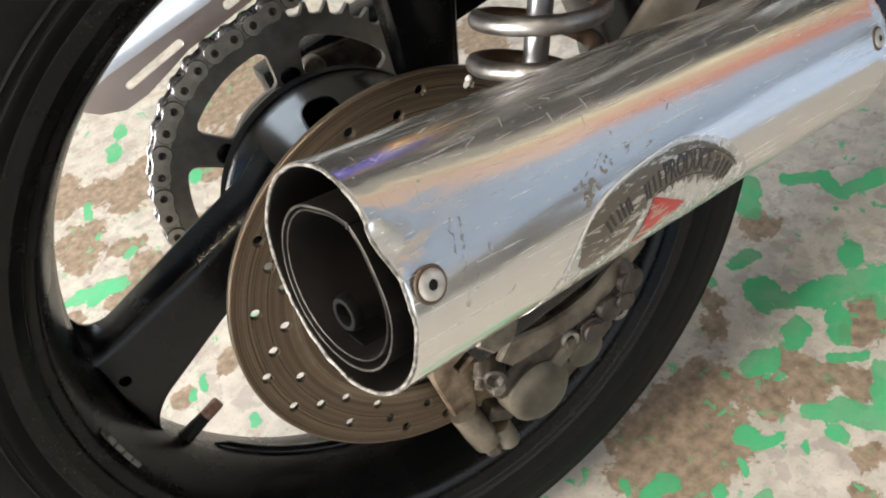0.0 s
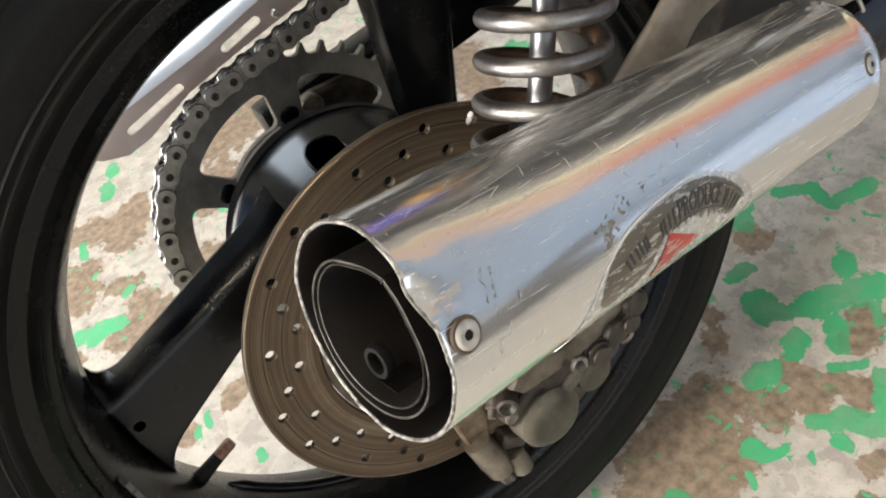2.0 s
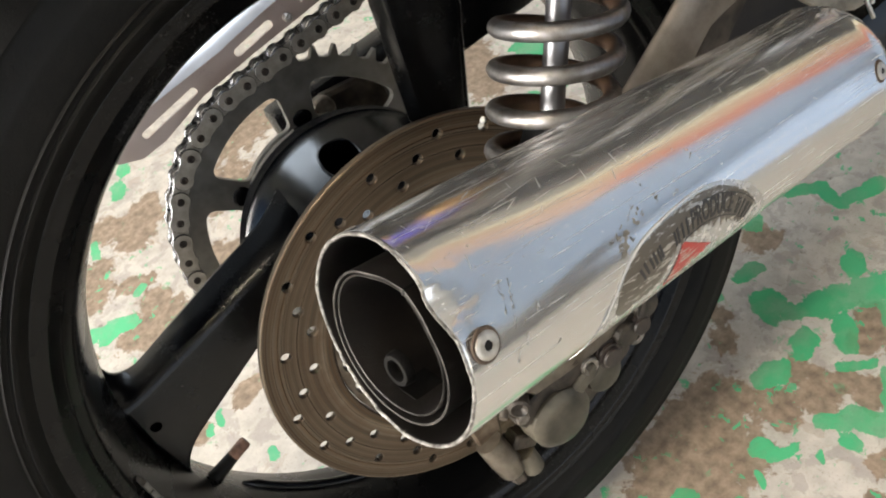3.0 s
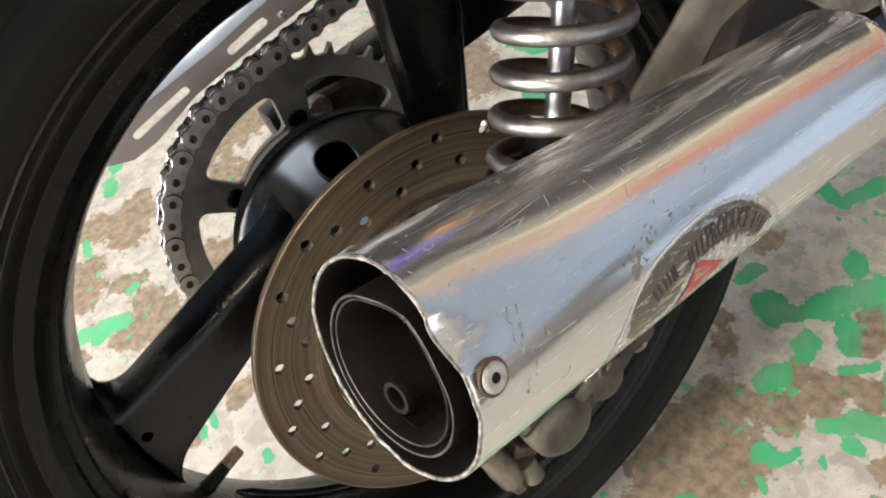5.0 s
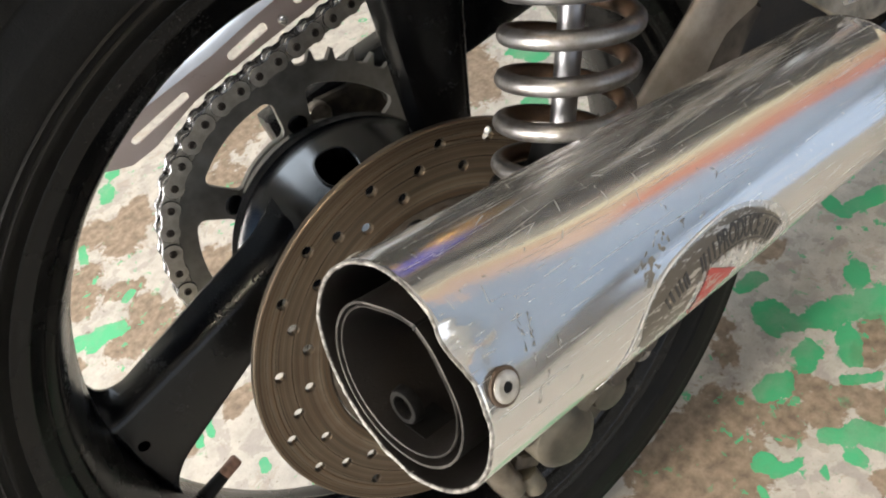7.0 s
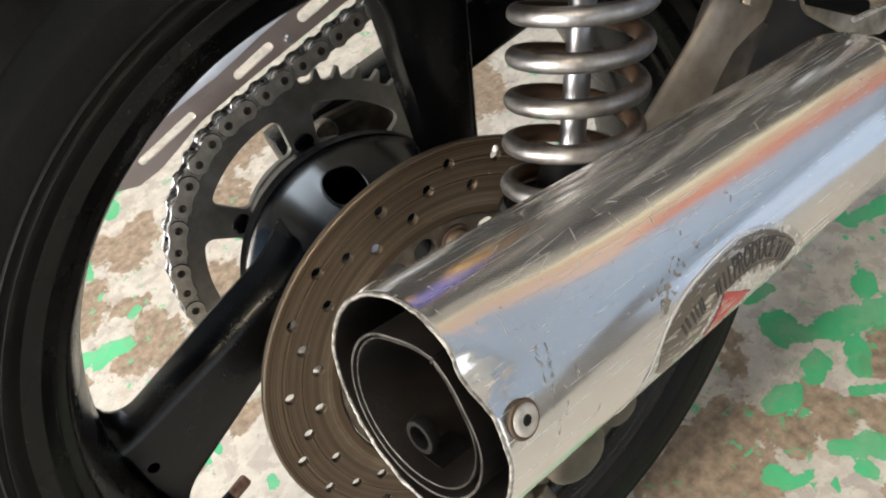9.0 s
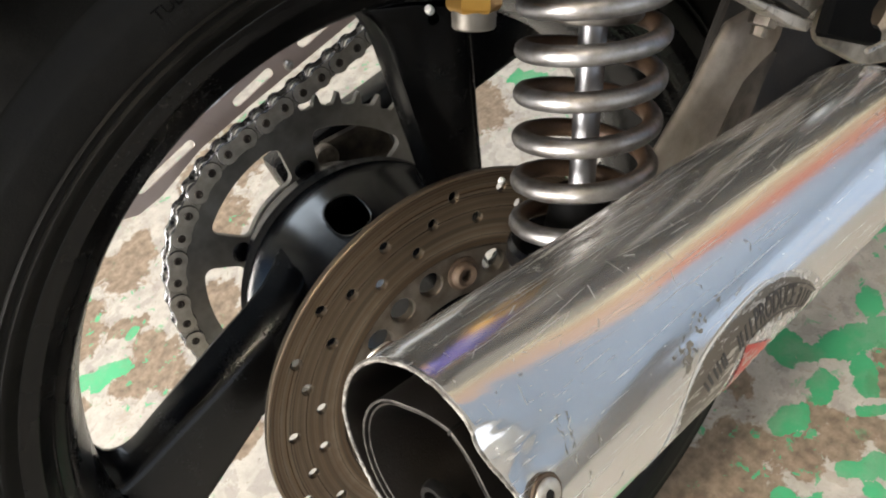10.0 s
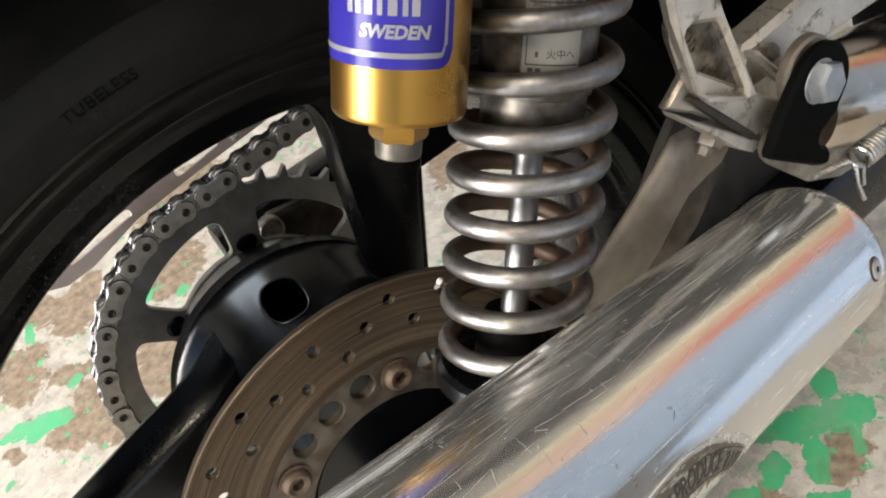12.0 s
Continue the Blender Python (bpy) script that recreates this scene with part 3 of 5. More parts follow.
        r = 0.066 + (p.y / 0.026) * 0.0105 if p.y > 0 else 0.066 + p.y * 0.35
        s = r / math.hypot(p.x, p.z)
        lip.append((p.x * s, p.y, p.z * s))
    part("opening_lip", tube(lip, 0.0011, 8), HUB_BLACK, wheel, "rounded lip of the hub's opening", Matrix(), 70)
    part("hub", carve(mesh_of(turned(hub, 120, True), "hub", HUB_BLACK, 40), cut), HUB_BLACK, wheel, at=SIDE)
    part("hub_core", turned([(0.028, 0.066), (0.034, 0.064), (0.034, -0.088), (0.028, -0.089)], 40), BLACK_MATT, wheel, "dark bearing tube inside the hub", SIDE)
    weight = mesh_of(block((0.0030, 0.0072, 0.017), 0.0008), "balance_weight", WEIGHT)
    for k in range(4):
        part("balance_weight", weight, None, wheel, "grey stick-on balance weight inside the rim", SIDE @ pose(0, 0, 0.0405, 0, 0, 177.0 + 2.25 * k) @ Matrix.Translation((0.2035, 0, 0)) @ pose(0, 0, 0, 0, -20, 0))
    # a cast rib round the well of the rim, from the valve on
    rib = [(0.1965 * math.cos(radians(a)), 0.0160, 0.1965 * math.sin(radians(a))) for a in range(208, 300, 3)]
    part("rim_rib", tube(rib, [0.001] + [0.0042] * (len(rib) - 2) + [0.001], 12), BLACK, wheel, "raised rib inside the rim", Matrix(), 60)
    valve = bmesh.new()
    foot, tip = Vector((-0.1930, 0.010, -0.0700)), Vector((-0.1660, 0.014, -0.0650))
    tube([foot - (tip - foot) * 0.2, foot, foot.lerp(tip, 0.5), tip], [0.0075, 0.0068, 0.0052, 0.0044], 20, valve)
    part("valve_stem", valve, RUBBER, wheel, "black rubber valve stem")
    d = (tip - foot).normalized()
    part("valve_cap", turned([(0.0038, -0.001), (0.0044, 0.0), (0.0044, 0.0125), (0.0036, 0.0142), (0.001, 0.0145)], 20), VALVE_RUST, wheel, "brown tarnished valve cap", axes(tip - d * 0.001, d))
    text = lettering("TUBELESS", 0.0066, 0.0006, lambda p: Vector(((0.2542 + p.y) * math.cos(radians(95.8) - p.x * 1.13 / 0.256), (0.2542 + p.y) * math.sin(radians(95.8) - p.x * 1.13 / 0.256), 0.0668 - max(p.y, 0.0) * 0.25 + p.z)))
    part("tyre_lettering", text, RUBBER_TEXT, wheel, "raised tyre lettering", SIDE)
    bars = bmesh.new()
    for k in range(13):
        if k not in (3, 8):
            a = 99.3 - 0.52 * k
            block((0.0030, 0.0013, 0.0003), 0.0, bars, pose(0, 0, 0.0662, 0, 0, a) @ Matrix.Translation((0.2490, 0, 0)))
    part("tyre_lettering", bars, RUBBER, wheel, "small raised marks on the tyre", SIDE)
    return wheel


WEIGHT = coated("grey_weight", (0.06, 0.057, 0.052), (0.14, 0.134, 0.125), 0.55, 900, 0.3, 0.2, 120)
VALVE_RUST = coated("tarnished_cap", (0.10, 0.048, 0.032), (0.26, 0.145, 0.10), 0.5, 900, 0.4, 0.4, 150)
rear_wheel()


def brake_disc():
    loops = [circle(0.1225, 144), circle(0.0800, 96)]
    rows = (0.0975, 0.1125, 0.1028, 0.0928, 0.1080, 0.0928, 0.1028, 0.1125)
    for i in range(48):
        a = radians(64.6 + 7.5 * i)
        loops.append(circle(0.0029, 14, rows[i % 8] * math.cos(a), rows[i % 8] * math.sin(a)))
    disc = part("brake_disc", plate(loops, 0.004, 0.0006, 0.071), DISC, bike, "worn drilled steel brake disc with brown heat tint", SIDE)
    loops = [circle(0.0796, 96), circle(0.0525, 72)]
    slots = [70.7 + 16.36 * k for k in range(22)]
    for k, a in enumerate(slots):
        a = radians(a)
        if k % 4 or k > 17:
            loops.append(circle(0.0068, 20, 0.0695 * math.cos(a), 0.0695 * math.sin(a)))
    part("carrier", plate(loops, 0.006, 0.0006, 0.067), CARRIER, disc, "grey steel disc carrier with round holes", SIDE)
    head = turned([(0.0030, -0.0045), (0.0030, 0.0005), (0.0034, 0.0010), (0.0058, 0.0016), (0.0070, 0.0006), (0.0078, -0.0006), (0.0078, -0.0020), (0.0095, -0.0024), (0.0095, -0.0036)], 24)
    head = mesh_of(head, "bolt", RUSTY)
    for k in (0, 4, 8, 12, 16):
        a = radians(slots[k])
        part("bolt", head, None, disc, "rusty socket bolt", SIDE @ pose(0.0665 * math.cos(a), 0.0665 * math.sin(a), 0.0765))


def disc_material():
    m = Nodes("worn_disc_steel")
    p = m.node("SeparateXYZ", {0: m.node("TexCoord").outputs["Object"]})
    r = m.math("SQRT", m.math("ADD", m.math("MULTIPLY", p.outputs[0], p.outputs[0]), m.math("MULTIPLY", p.outputs[1], p.outputs[1])))
    rings = m.node("TexNoise", {"Vector": m.node("CombineXYZ", {0: m.math("MULTIPLY", r, 900.0)}).outputs[0], "Scale": 1.0, "Detail": 6.0}).outputs[0]
    wide = m.node("TexNoise", {"Vector": m.node("CombineXYZ", {0: m.math("MULTIPLY", r, 130.0)}).outputs[0], "Scale": 1.0, "Detail": 2.0}).outputs[0]
    lines = m.node("TexNoise", {"Vector": m.node("CombineXYZ", {0: m.math("MULTIPLY", r, 420.0)}).outputs[0], "Scale": 1.0, "Detail": 3.0}).outputs[0]
    base = m.mix(m.ramp(wide, (0.43, 0.0), (0.58, 1.0)), (0.022, 0.015, 0.010), (0.180, 0.146, 0.108))
    base = m.mix(m.math("MULTIPLY", m.ramp(lines, (0.42, 0.0), (0.62, 1.0)), 0.55), base, (0.17, 0.105, 0.055))
    base = m.mix(m.ramp(m.noise(38, 6, 0.65), (0.45, 0.0), (0.70, 0.7)), base, (0.085, 0.050, 0.027))
    base = m.mix(m.ramp(r, (0.096, 0.0), (0.101, 0.65), (0.107, 0.65), (0.112, 0.0)), base, (0.060, 0.040, 0.025))
    around = m.node("Tangent")
    around.direction_type, around.axis = "RADIAL", "Z"
    m.set(Base_Color=m.mix(0.30, base, m.mix(m.ramp(rings, (0.40, 0.0), (0.62, 1.0)), (0.020, 0.014, 0.010), (0.20, 0.166, 0.13))), Metallic=0.85, Anisotropic=0.55, Tangent=around.outputs[0],
          Roughness=m.ramp(rings, (0.35, 0.24), (0.65, 0.5)), Normal=m.bump(rings, 0.38, 0.0006))
    return m.mat


DISC = disc_material()
CARRIER = coated("carrier_steel", (0.075, 0.057, 0.042), (0.185, 0.158, 0.13), 0.45, 1200, 0.8, 0.2, 80)
brake_disc()

PIN = coated("pin_rust", (0.016, 0.011, 0.008), (0.05, 0.035, 0.025), 0.6, 1500, 0.2, 0.2, 200)

OILED = coated("oiled_steel", (0.09, 0.09, 0.095), (0.32, 0.32, 0.335), 0.2, 1500, 1.0, 0.1, 200)

# ---- sprocket and chain ----
TEETH, PITCH, CHAIN_Y = 46, 0.015875, 0.110
WRAP = PITCH / 2 / math.sin(math.pi / TEETH)
FIRST = 118.94  # the angle of one chain pin on the wrap, a pair's first


def sprocket():
    outline = []
    for i in range(TEETH):
        a = FIRST + 360 / TEETH * i
        for da, r in ((-0.28, WRAP - 0.0042), (0.0, WRAP - 0.0053), (0.28, WRAP - 0.0042), (0.39, WRAP + 0.0005), (0.46, WRAP + 0.0036), (0.54, WRAP + 0.0036), (0.61, WRAP + 0.0005)):
            b = radians(a + da * 360 / TEETH)
            outline.append((r * math.cos(b), r * math.sin(b)))
    loops = [outline, circle(0.046, 60)]
    for k in range(6):
        c = 110 + 60 * k - 0.0
        w = arc(0.0965, c - 17, c + 17, 10) + arc(0.0065, c + 18, c + 108, 5, 0.0900 * math.cos(radians(c + 18)), 0.0900 * math.sin(radians(c + 18)))
        w += arc(0.0060, c + 112, c + 190, 5, 0.0745 * math.cos(radians(c + 17)), 0.0745 * math.sin(radians(c + 17))) + arc(0.0690, c + 12, c - 12, 8)
        w += arc(0.0060, c - 190, c - 112, 5, 0.0745 * math.cos(radians(c - 17)), 0.0745 * math.sin(radians(c - 17))) + arc(0.0065, c - 108, c - 18, 5, 0.0900 * math.cos(radians(c - 18)), 0.0900 * math.sin(radians(c - 18)))
        loops.append(w)
    ob = part("sprocket", plate(loops, 0.0055, 0.0005, -CHAIN_Y - 0.0027), SPROCKET, bike, "grey steel rear sprocket with six windows", SIDE)
    lug = mesh_of(turned([(0.0004, 0.0008), (0.0040, 0.0007), (0.0058, 0.0004), (0.0066, -0.0002), (0.0068, -0.004)], 28), "lug", HUB_BLACK, 60)
    for k in range(6):
        a = radians(140 + 60 * k)
        x, y = 0.0715 * math.cos(a), 0.0715 * math.sin(a)
        part("lug", lug, None, ob, "black cast lug behind the sprocket", SIDE @ pose(x, y, -CHAIN_Y + 0.0028, 0, 0, 140 + 60 * k) @ Matrix.Diagonal((1.05, 1.2, 1.0, 1.0)))


def drive_chain():
    chain = holder("drive_chain", bike, "steel drive chain round the rear sprocket")
    step = 360 / TEETH
    pins = []
    run = Vector((0.0158, 0.00166)).normalized() * PITCH
    top = Vector((-0.0419, 0.1088))
    for k in range(26, 1, -1):  # the upper run, from the front back to the wrap
        pins.append(Vector((-0.0266, 0.1131)) + run * (k - 2))
    pins.append(top)
    k = 0
    while FIRST + step * k < 282:
        a = radians(FIRST + step * k)
        pins.append(Vector((WRAP * math.cos(a), WRAP * math.sin(a))))
        k += 1
    low = (pins[-1] - pins[-2]).normalized()
    for i in range(22):
        low = (low + 0.12 * (Vector((1, 0.06)).normalized() - low)).normalized()
        pins.append(pins[-1] + low * PITCH)
    eight = []
    for s, cx in ((1, PITCH / 2), (-1, -PITCH / 2)):
        eight += [(cx + s * 0.0074 * math.cos(radians(a)), s * 0.0074 * math.sin(radians(a))) for a in range(-125, 126, 25)]
    def link(z, pin):
        bm = bmesh.new()
        for side in (z, -z - 0.0019):
            plate([eight], 0.0019, 0.0004, side, bm)
        steel = len(bm.faces)
        for x in (PITCH / 2, -PITCH / 2):
            turned(pin, 14, bm=bm, m=Matrix.Translation((x, 0, 0)))
        bm.faces.ensure_lookup_table()
        for f in bm.faces[steel:]:
            f.material_index = 1
        return bm
    rivet = [(0.0003, 0.0079), (0.0012, 0.0079), (0.0016, 0.0084), (0.0023, 0.0084), (0.0028, 0.0080), (0.0029, 0.0070), (0.0029, -0.0079), (0.0030, -0.0084)]
    roller = [(0.0048, 0.0033), (0.0050, 0.0029), (0.0050, -0.0029), (0.0048, -0.0033)]
    outer = mesh_of(link(0.0057, rivet), "chain_link", CHAIN, 30)
    inner = mesh_of(link(0.0036, roller), "chain_link", CHAIN, 30)
    outer.materials.append(PIN), inner.materials.append(CHAIN)
    for data in (outer, inner):  # the plates' rims are dark with old oil
        data.materials.append(OILED)
        for f in data.polygons:
            if f.material_index == 0 and (abs(f.normal.z) < 0.8 or f.center.z < 0.001):
                f.material_index = 2
    for i, (a, b) in enumerate(zip(pins, pins[1:])):
        mid, d = (a + b) / 2, a - b
        part("chain_link", outer if (i - 24) % 2 == 1 else inner, None, chain, at=SIDE @ pose(mid.x, mid.y, -CHAIN_Y, 0, 0, math.degrees(math.atan2(d.y, d.x))))


sprocket()
drive_chain()


def chain_guard():
    edge = [(-0.119, 0.112), (-0.110, 0.104), (-0.094, 0.098), (-0.075, 0.100), (-0.036, 0.1125), (0.010, 0.119), (0.10, 0.129), (0.30, 0.145),
            (0.30, 0.163), (0.10, 0.1505), (0.03, 0.1408), (-0.01, 0.1333), (-0.06, 0.1278), (-0.092, 0.1245), (-0.113, 0.119)]
    def slot(x0, y0, x1, y1, w):
        a = math.degrees(math.atan2(y1 - y0, x1 - x0))
        return arc(w, a - 90, a + 90, 6, x1, y1) + arc(w, a + 90, a + 270, 6, x0, y0)
    loops = [edge, slot(-0.083, 0.1115, -0.040, 0.1195, 0.0028), slot(0.002, 0.1260, 0.030, 0.131, 0.0032), slot(0.062, 0.1365, 0.105, 0.143, 0.0042)]
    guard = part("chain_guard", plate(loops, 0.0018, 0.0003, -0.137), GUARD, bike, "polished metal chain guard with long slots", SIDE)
    part("bolt", turned([(0.0005, 0.0050), (0.0028, 0.0048), (0.0034, 0.0036), (0.0034, 0.0)], 16), STEEL, guard, "bright guard bolt", axes((0.0440, 0.1325, 0.1300), (0, -1, 0)))
    bm = bmesh.new()
    top = [(-0.113, 0.119), (-0.092, 0.1245), (-0.06, 0.1278), (-0.01, 0.1333), (0.03, 0.1408), (0.10, 0.1505), (0.30, 0.163)]
    rows = []
    for x, z in top:
        rows.append([bm.verts.new((x + dx, y, z + dz)) for y, dz, dx in ((0.1352, 0, 0), (0.138, 0.004, 0), (0.144, 0.0075, 0), (0.158, 0.0095, 0), (0.262, 0.0145, 0.003), (0.262, 0.0130, 0.003), (0.158, 0.008, 0), (0.145, 0.006, 0), (0.1372, 0, 0))])
    for a, b in zip(rows, rows[1:]):
        for i in range(len(a)):
            bm.faces.new((a[i - 1], a[i], b[i], b[i - 1]))
    bm.faces.new(rows[0]), bm.faces.new(rows[-1])
    # The sky's reflection on the top is put into its colour.
    part("guard_top", bm, GUARD_TOP_SHEEN, guard, "folded top of the chain guard, tinted with the sky's sheen", Matrix())


chain_guard()

# ---- muffler ----
RUN = Vector((0.9199, 0.2252, -0.3217)).normalized()  # from its open end to its inlet
RIGHT = RUN.cross(Vector((0, 0, 1))).normalized()
ABOVE = RIGHT.cross(RUN)
PIPE = Matrix((RIGHT, ABOVE, RUN)).transposed().to_4x4()
PIPE.translation = RIGHT * 0.2276 + ABOVE * 0.1185
SEAM = 62.0  # the angle of the inner pipe's slit
CAN, TIP, END = 0.0346, -0.1762, 0.0930


def can_shape(r, a, z):
    """The muffler's dents: one at the open end, and slight waves along it."""
    d = math.degrees(a)
    near = math.exp(-((z - TIP) / 0.0036) ** 2)
    r -= 0.0030 * math.exp(-((z - TIP) / 0.034) ** 2) * math.exp(-((d - 45) / 24) ** 2)
    r -= 0.0014 * near * math.exp(-((d - 42) / 11) ** 2)
    r += 0.0005 * near * math.exp(-((d - 95) / 30) ** 2)
    r -= 0.0022 * math.exp(-((z - TIP) / 0.03) ** 2) * math.exp(-((d - 222) / 30) ** 2)
    p = (math.cos(a), math.sin(a), z * 18)
    crumple = math.exp(-((z - TIP) / 0.020) ** 2) * math.exp(-((d - 36) / 20) ** 2)
    r += crumple * (0.0006 * wobble(p, 6.0, 7.0) + 0.00032 * wobble(p, 15.0, 4.0))
    r -= 0.0013 * math.exp(-((z - TIP) / 0.013) ** 2) * math.exp(-((d - 37) / 9) ** 2)
    r += 0.00014 * wobble(p, 1.3) + 0.00002 * wobble(p, 4.0, 5.0)
    if z < TIP + 0.004:
        e = (TIP + 0.004 - z) / 0.004
        r += e * (0.00016 * wobble(p, 7.0, 2.0) + 0.00005 * wobble(p, 37.0, 2.0))
        z += e * (0.0006 * wobble(p, 4.0, 8.0) + 0.00018 * wobble(p, 13.0, 1.0) + 0.00018 * wobble(p, 47.0, 3.0) + 0.00020 * wobble(p, 97.0, 6.0))
    return r, z


def muffler():
    zs = [TIP, TIP + 0.0006, TIP + 0.0015, TIP + 0.0027, TIP + 0.004] + [TIP + 0.004 + 0.0012 * i for i in range(1, 9)] + [TIP + 0.0136 + (END - TIP - 0.0156) * (i / 68) for i in range(1, 69)]
    outer = [(CAN - 0.0005, zs[0])] + [(CAN, z) for z in zs[1:]]
    outer += [(CAN + 0.0003, END - 0.0008), (CAN + 0.0005, END + 0.0015), (CAN + 0.0001, END + 0.0040), (CAN - 0.0016, END + 0.0056), (CAN - 0.005, END + 0.0085), (CAN - 0.013, END + 0.0140), (0.016, END + 0.017)]
    inner = [(0.016, END + 0.012)] + [(CAN - 0.0014, z) for z in reversed(zs[1:])] + [(CAN - 0.0011, TIP + 0.0001)]
    can = part("muffler", turned(outer + inner, 288, True, bend=can_shape), ALLOY, bike, "scratched polished aluminium muffler, dented at its open end", PIPE, 60)
    can.data.materials.append(WORN_EDGE), can.data.materials.append(SOOT)
    for f in can.data.polygons:
        z, r = f.center.z, math.hypot(f.center.x, f.center.y)
        if TIP - 0.002 < z < TIP + 0.0007:
            f.material_index = 1
        elif z < END and f.normal.x * f.center.x + f.normal.y * f.center.y < 0:
            f.material_index = 2
    c = Matrix.Translation((-0.0006, -0.0019, 0))
    s = TIP - 0.0003
    def bent(r, a, z):
        """The pipe's seam stands out as a corner, with flats on both sides."""
        d = abs((math.degrees(a) - SEAM + 180) % 360 - 180)
        return r + 0.0017 * math.exp(-d / 13) - 0.0009 * math.exp(-((d - 34) / 16) ** 2), z

    pipe = [(0.0250, s), (0.0254, s + 0.0002), (0.0253, s + 0.0012), (0.0253, s + 0.150), (0.0246, s + 0.150), (0.0246, s + 0.0012), (0.0246, s + 0.0002)]
    def rubbed(ob, z):
        """The pipe's end is rubbed to bare metal."""
        ob.data.materials.append(RUBBED)
        for f in ob.data.polygons:
            if f.center.z < z:
                f.material_index = 1

    rubbed(part("inner_pipe", turned(pipe, 144, True, m=c, bend=bent), SOOT, can, "dark sooty inner pipe", smooth=60), s + 0.0003)
    # No cut here: a dark strip stands for the slit's shade.
    part("slit", block((0.0007, 0.0022, 0.014), 0.0, m=c @ pose(0.0264 * math.cos(radians(SEAM)), 0.0264 * math.sin(radians(SEAM)), s + 0.0069, 0, 0, SEAM + 90)), HOLE_SHADE, can, "dark strip for the shade in the inner pipe's narrow slit")
    pipe = [(0.0230, s + 0.0008), (0.0233, s + 0.0010), (0.0233, s + 0.0020), (0.0233, s + 0.140), (0.0226, s + 0.140), (0.0226, s + 0.0020), (0.0226, s + 0.0010)]
    rubbed(part("inner_sleeve", turned(pipe, 144, True, m=c @ Matrix.Translation((-0.0006, 0.0004, 0)), bend=bent), SOOT, can, "second sooty sleeve inside the pipe", smooth=60), s + 0.0011)
    part("baffle", turned([(0.0228, s + 0.062), (0.0100, s + 0.070), (0.0080, s + 0.11), (0.0080, s + 0.112), (0.0225, s + 0.112)], 48, m=c), SOOT, can, "dark baffle deep inside")
    part("back_wall", turned([(CAN - 0.0016, s + 0.05), (0.0252, s + 0.05), (0.0252, s + 0.053), (CAN - 0.0016, s + 0.053)], 64, True), SOOT, can, "dark ring between pipe and can")
    boss = turned([(0.0032, 0.003), (0.0034, 0.0010), (0.0038, 0.0), (0.0052, 0.0), (0.0057, 0.0008), (0.0060, 0.003)], 28, True, m=Matrix.Translation((-0.0060, -0.0150, -0.1715)))
    # A dark plate on the sleeve's wall stands for the shaded port.
    part("port", block((0.011, 0.0006, 0.012), 0.0, m=c @ pose(0, 0, 0, 0, 0, 262) @ Matrix.Translation((0.0221, 0, -0.164)) @ pose(0, 0, 0, 0, 0, 90)), HOLE_SHADE, can, "dark plate for the shade in the sleeve's port")
    part("boss", boss, SOOT_MID, can, "sooty round boss inside the pipe")
    # screw heads on the can's outside
    head = turned([(0.0014, -0.0016), (0.0015, 0.0007), (0.0028, 0.0008), (0.0036, 0.0007), (0.0041, 0.0003), (0.0042, -0.0008)], 36)
    ring = mesh_of(turned([(0.0036, 0.0), (0.0042, 0.0003), (0.0049, 0.0002), (0.0052, -0.0003)], 36), "rust_ring", RUSTY)
    head = mesh_of(head, "screw", SCREW)
    # A dark plug at the socket's bottom stands for the shade in it.
    recess = mesh_of(turned([(0.0003, 0.0006), (0.00148, 0.0006), (0.00148, 0.0)], 6), "socket", HOLE_SHADE)
    for d, z in ((14.8, -0.1690), (17.0, 0.0865), (137.0, -0.1655), (257.0, -0.1655)):
        a = radians(d)
        o = Vector((math.cos(a), math.sin(a), 0))
        part("screw", head, None, can, "domed socket screw with a rusty rim", PIPE @ axes(o * (CAN + 0.0003) + Vector((0, 0, z)), o, (0, 0, 1)))
        part("socket", recess, None, can, "dark hexagonal plug for the shade in the screw's socket", PIPE @ axes(o * (CAN + 0.0003) + Vector((0, 0, z)), o, (0, 0, 1)))
        part("rust_ring", ring, None, can, "thin rusty ring round the screw", PIPE @ axes(o * CAN + Vector((0, 0, z)), o, (0, 0, 1)))
    return can


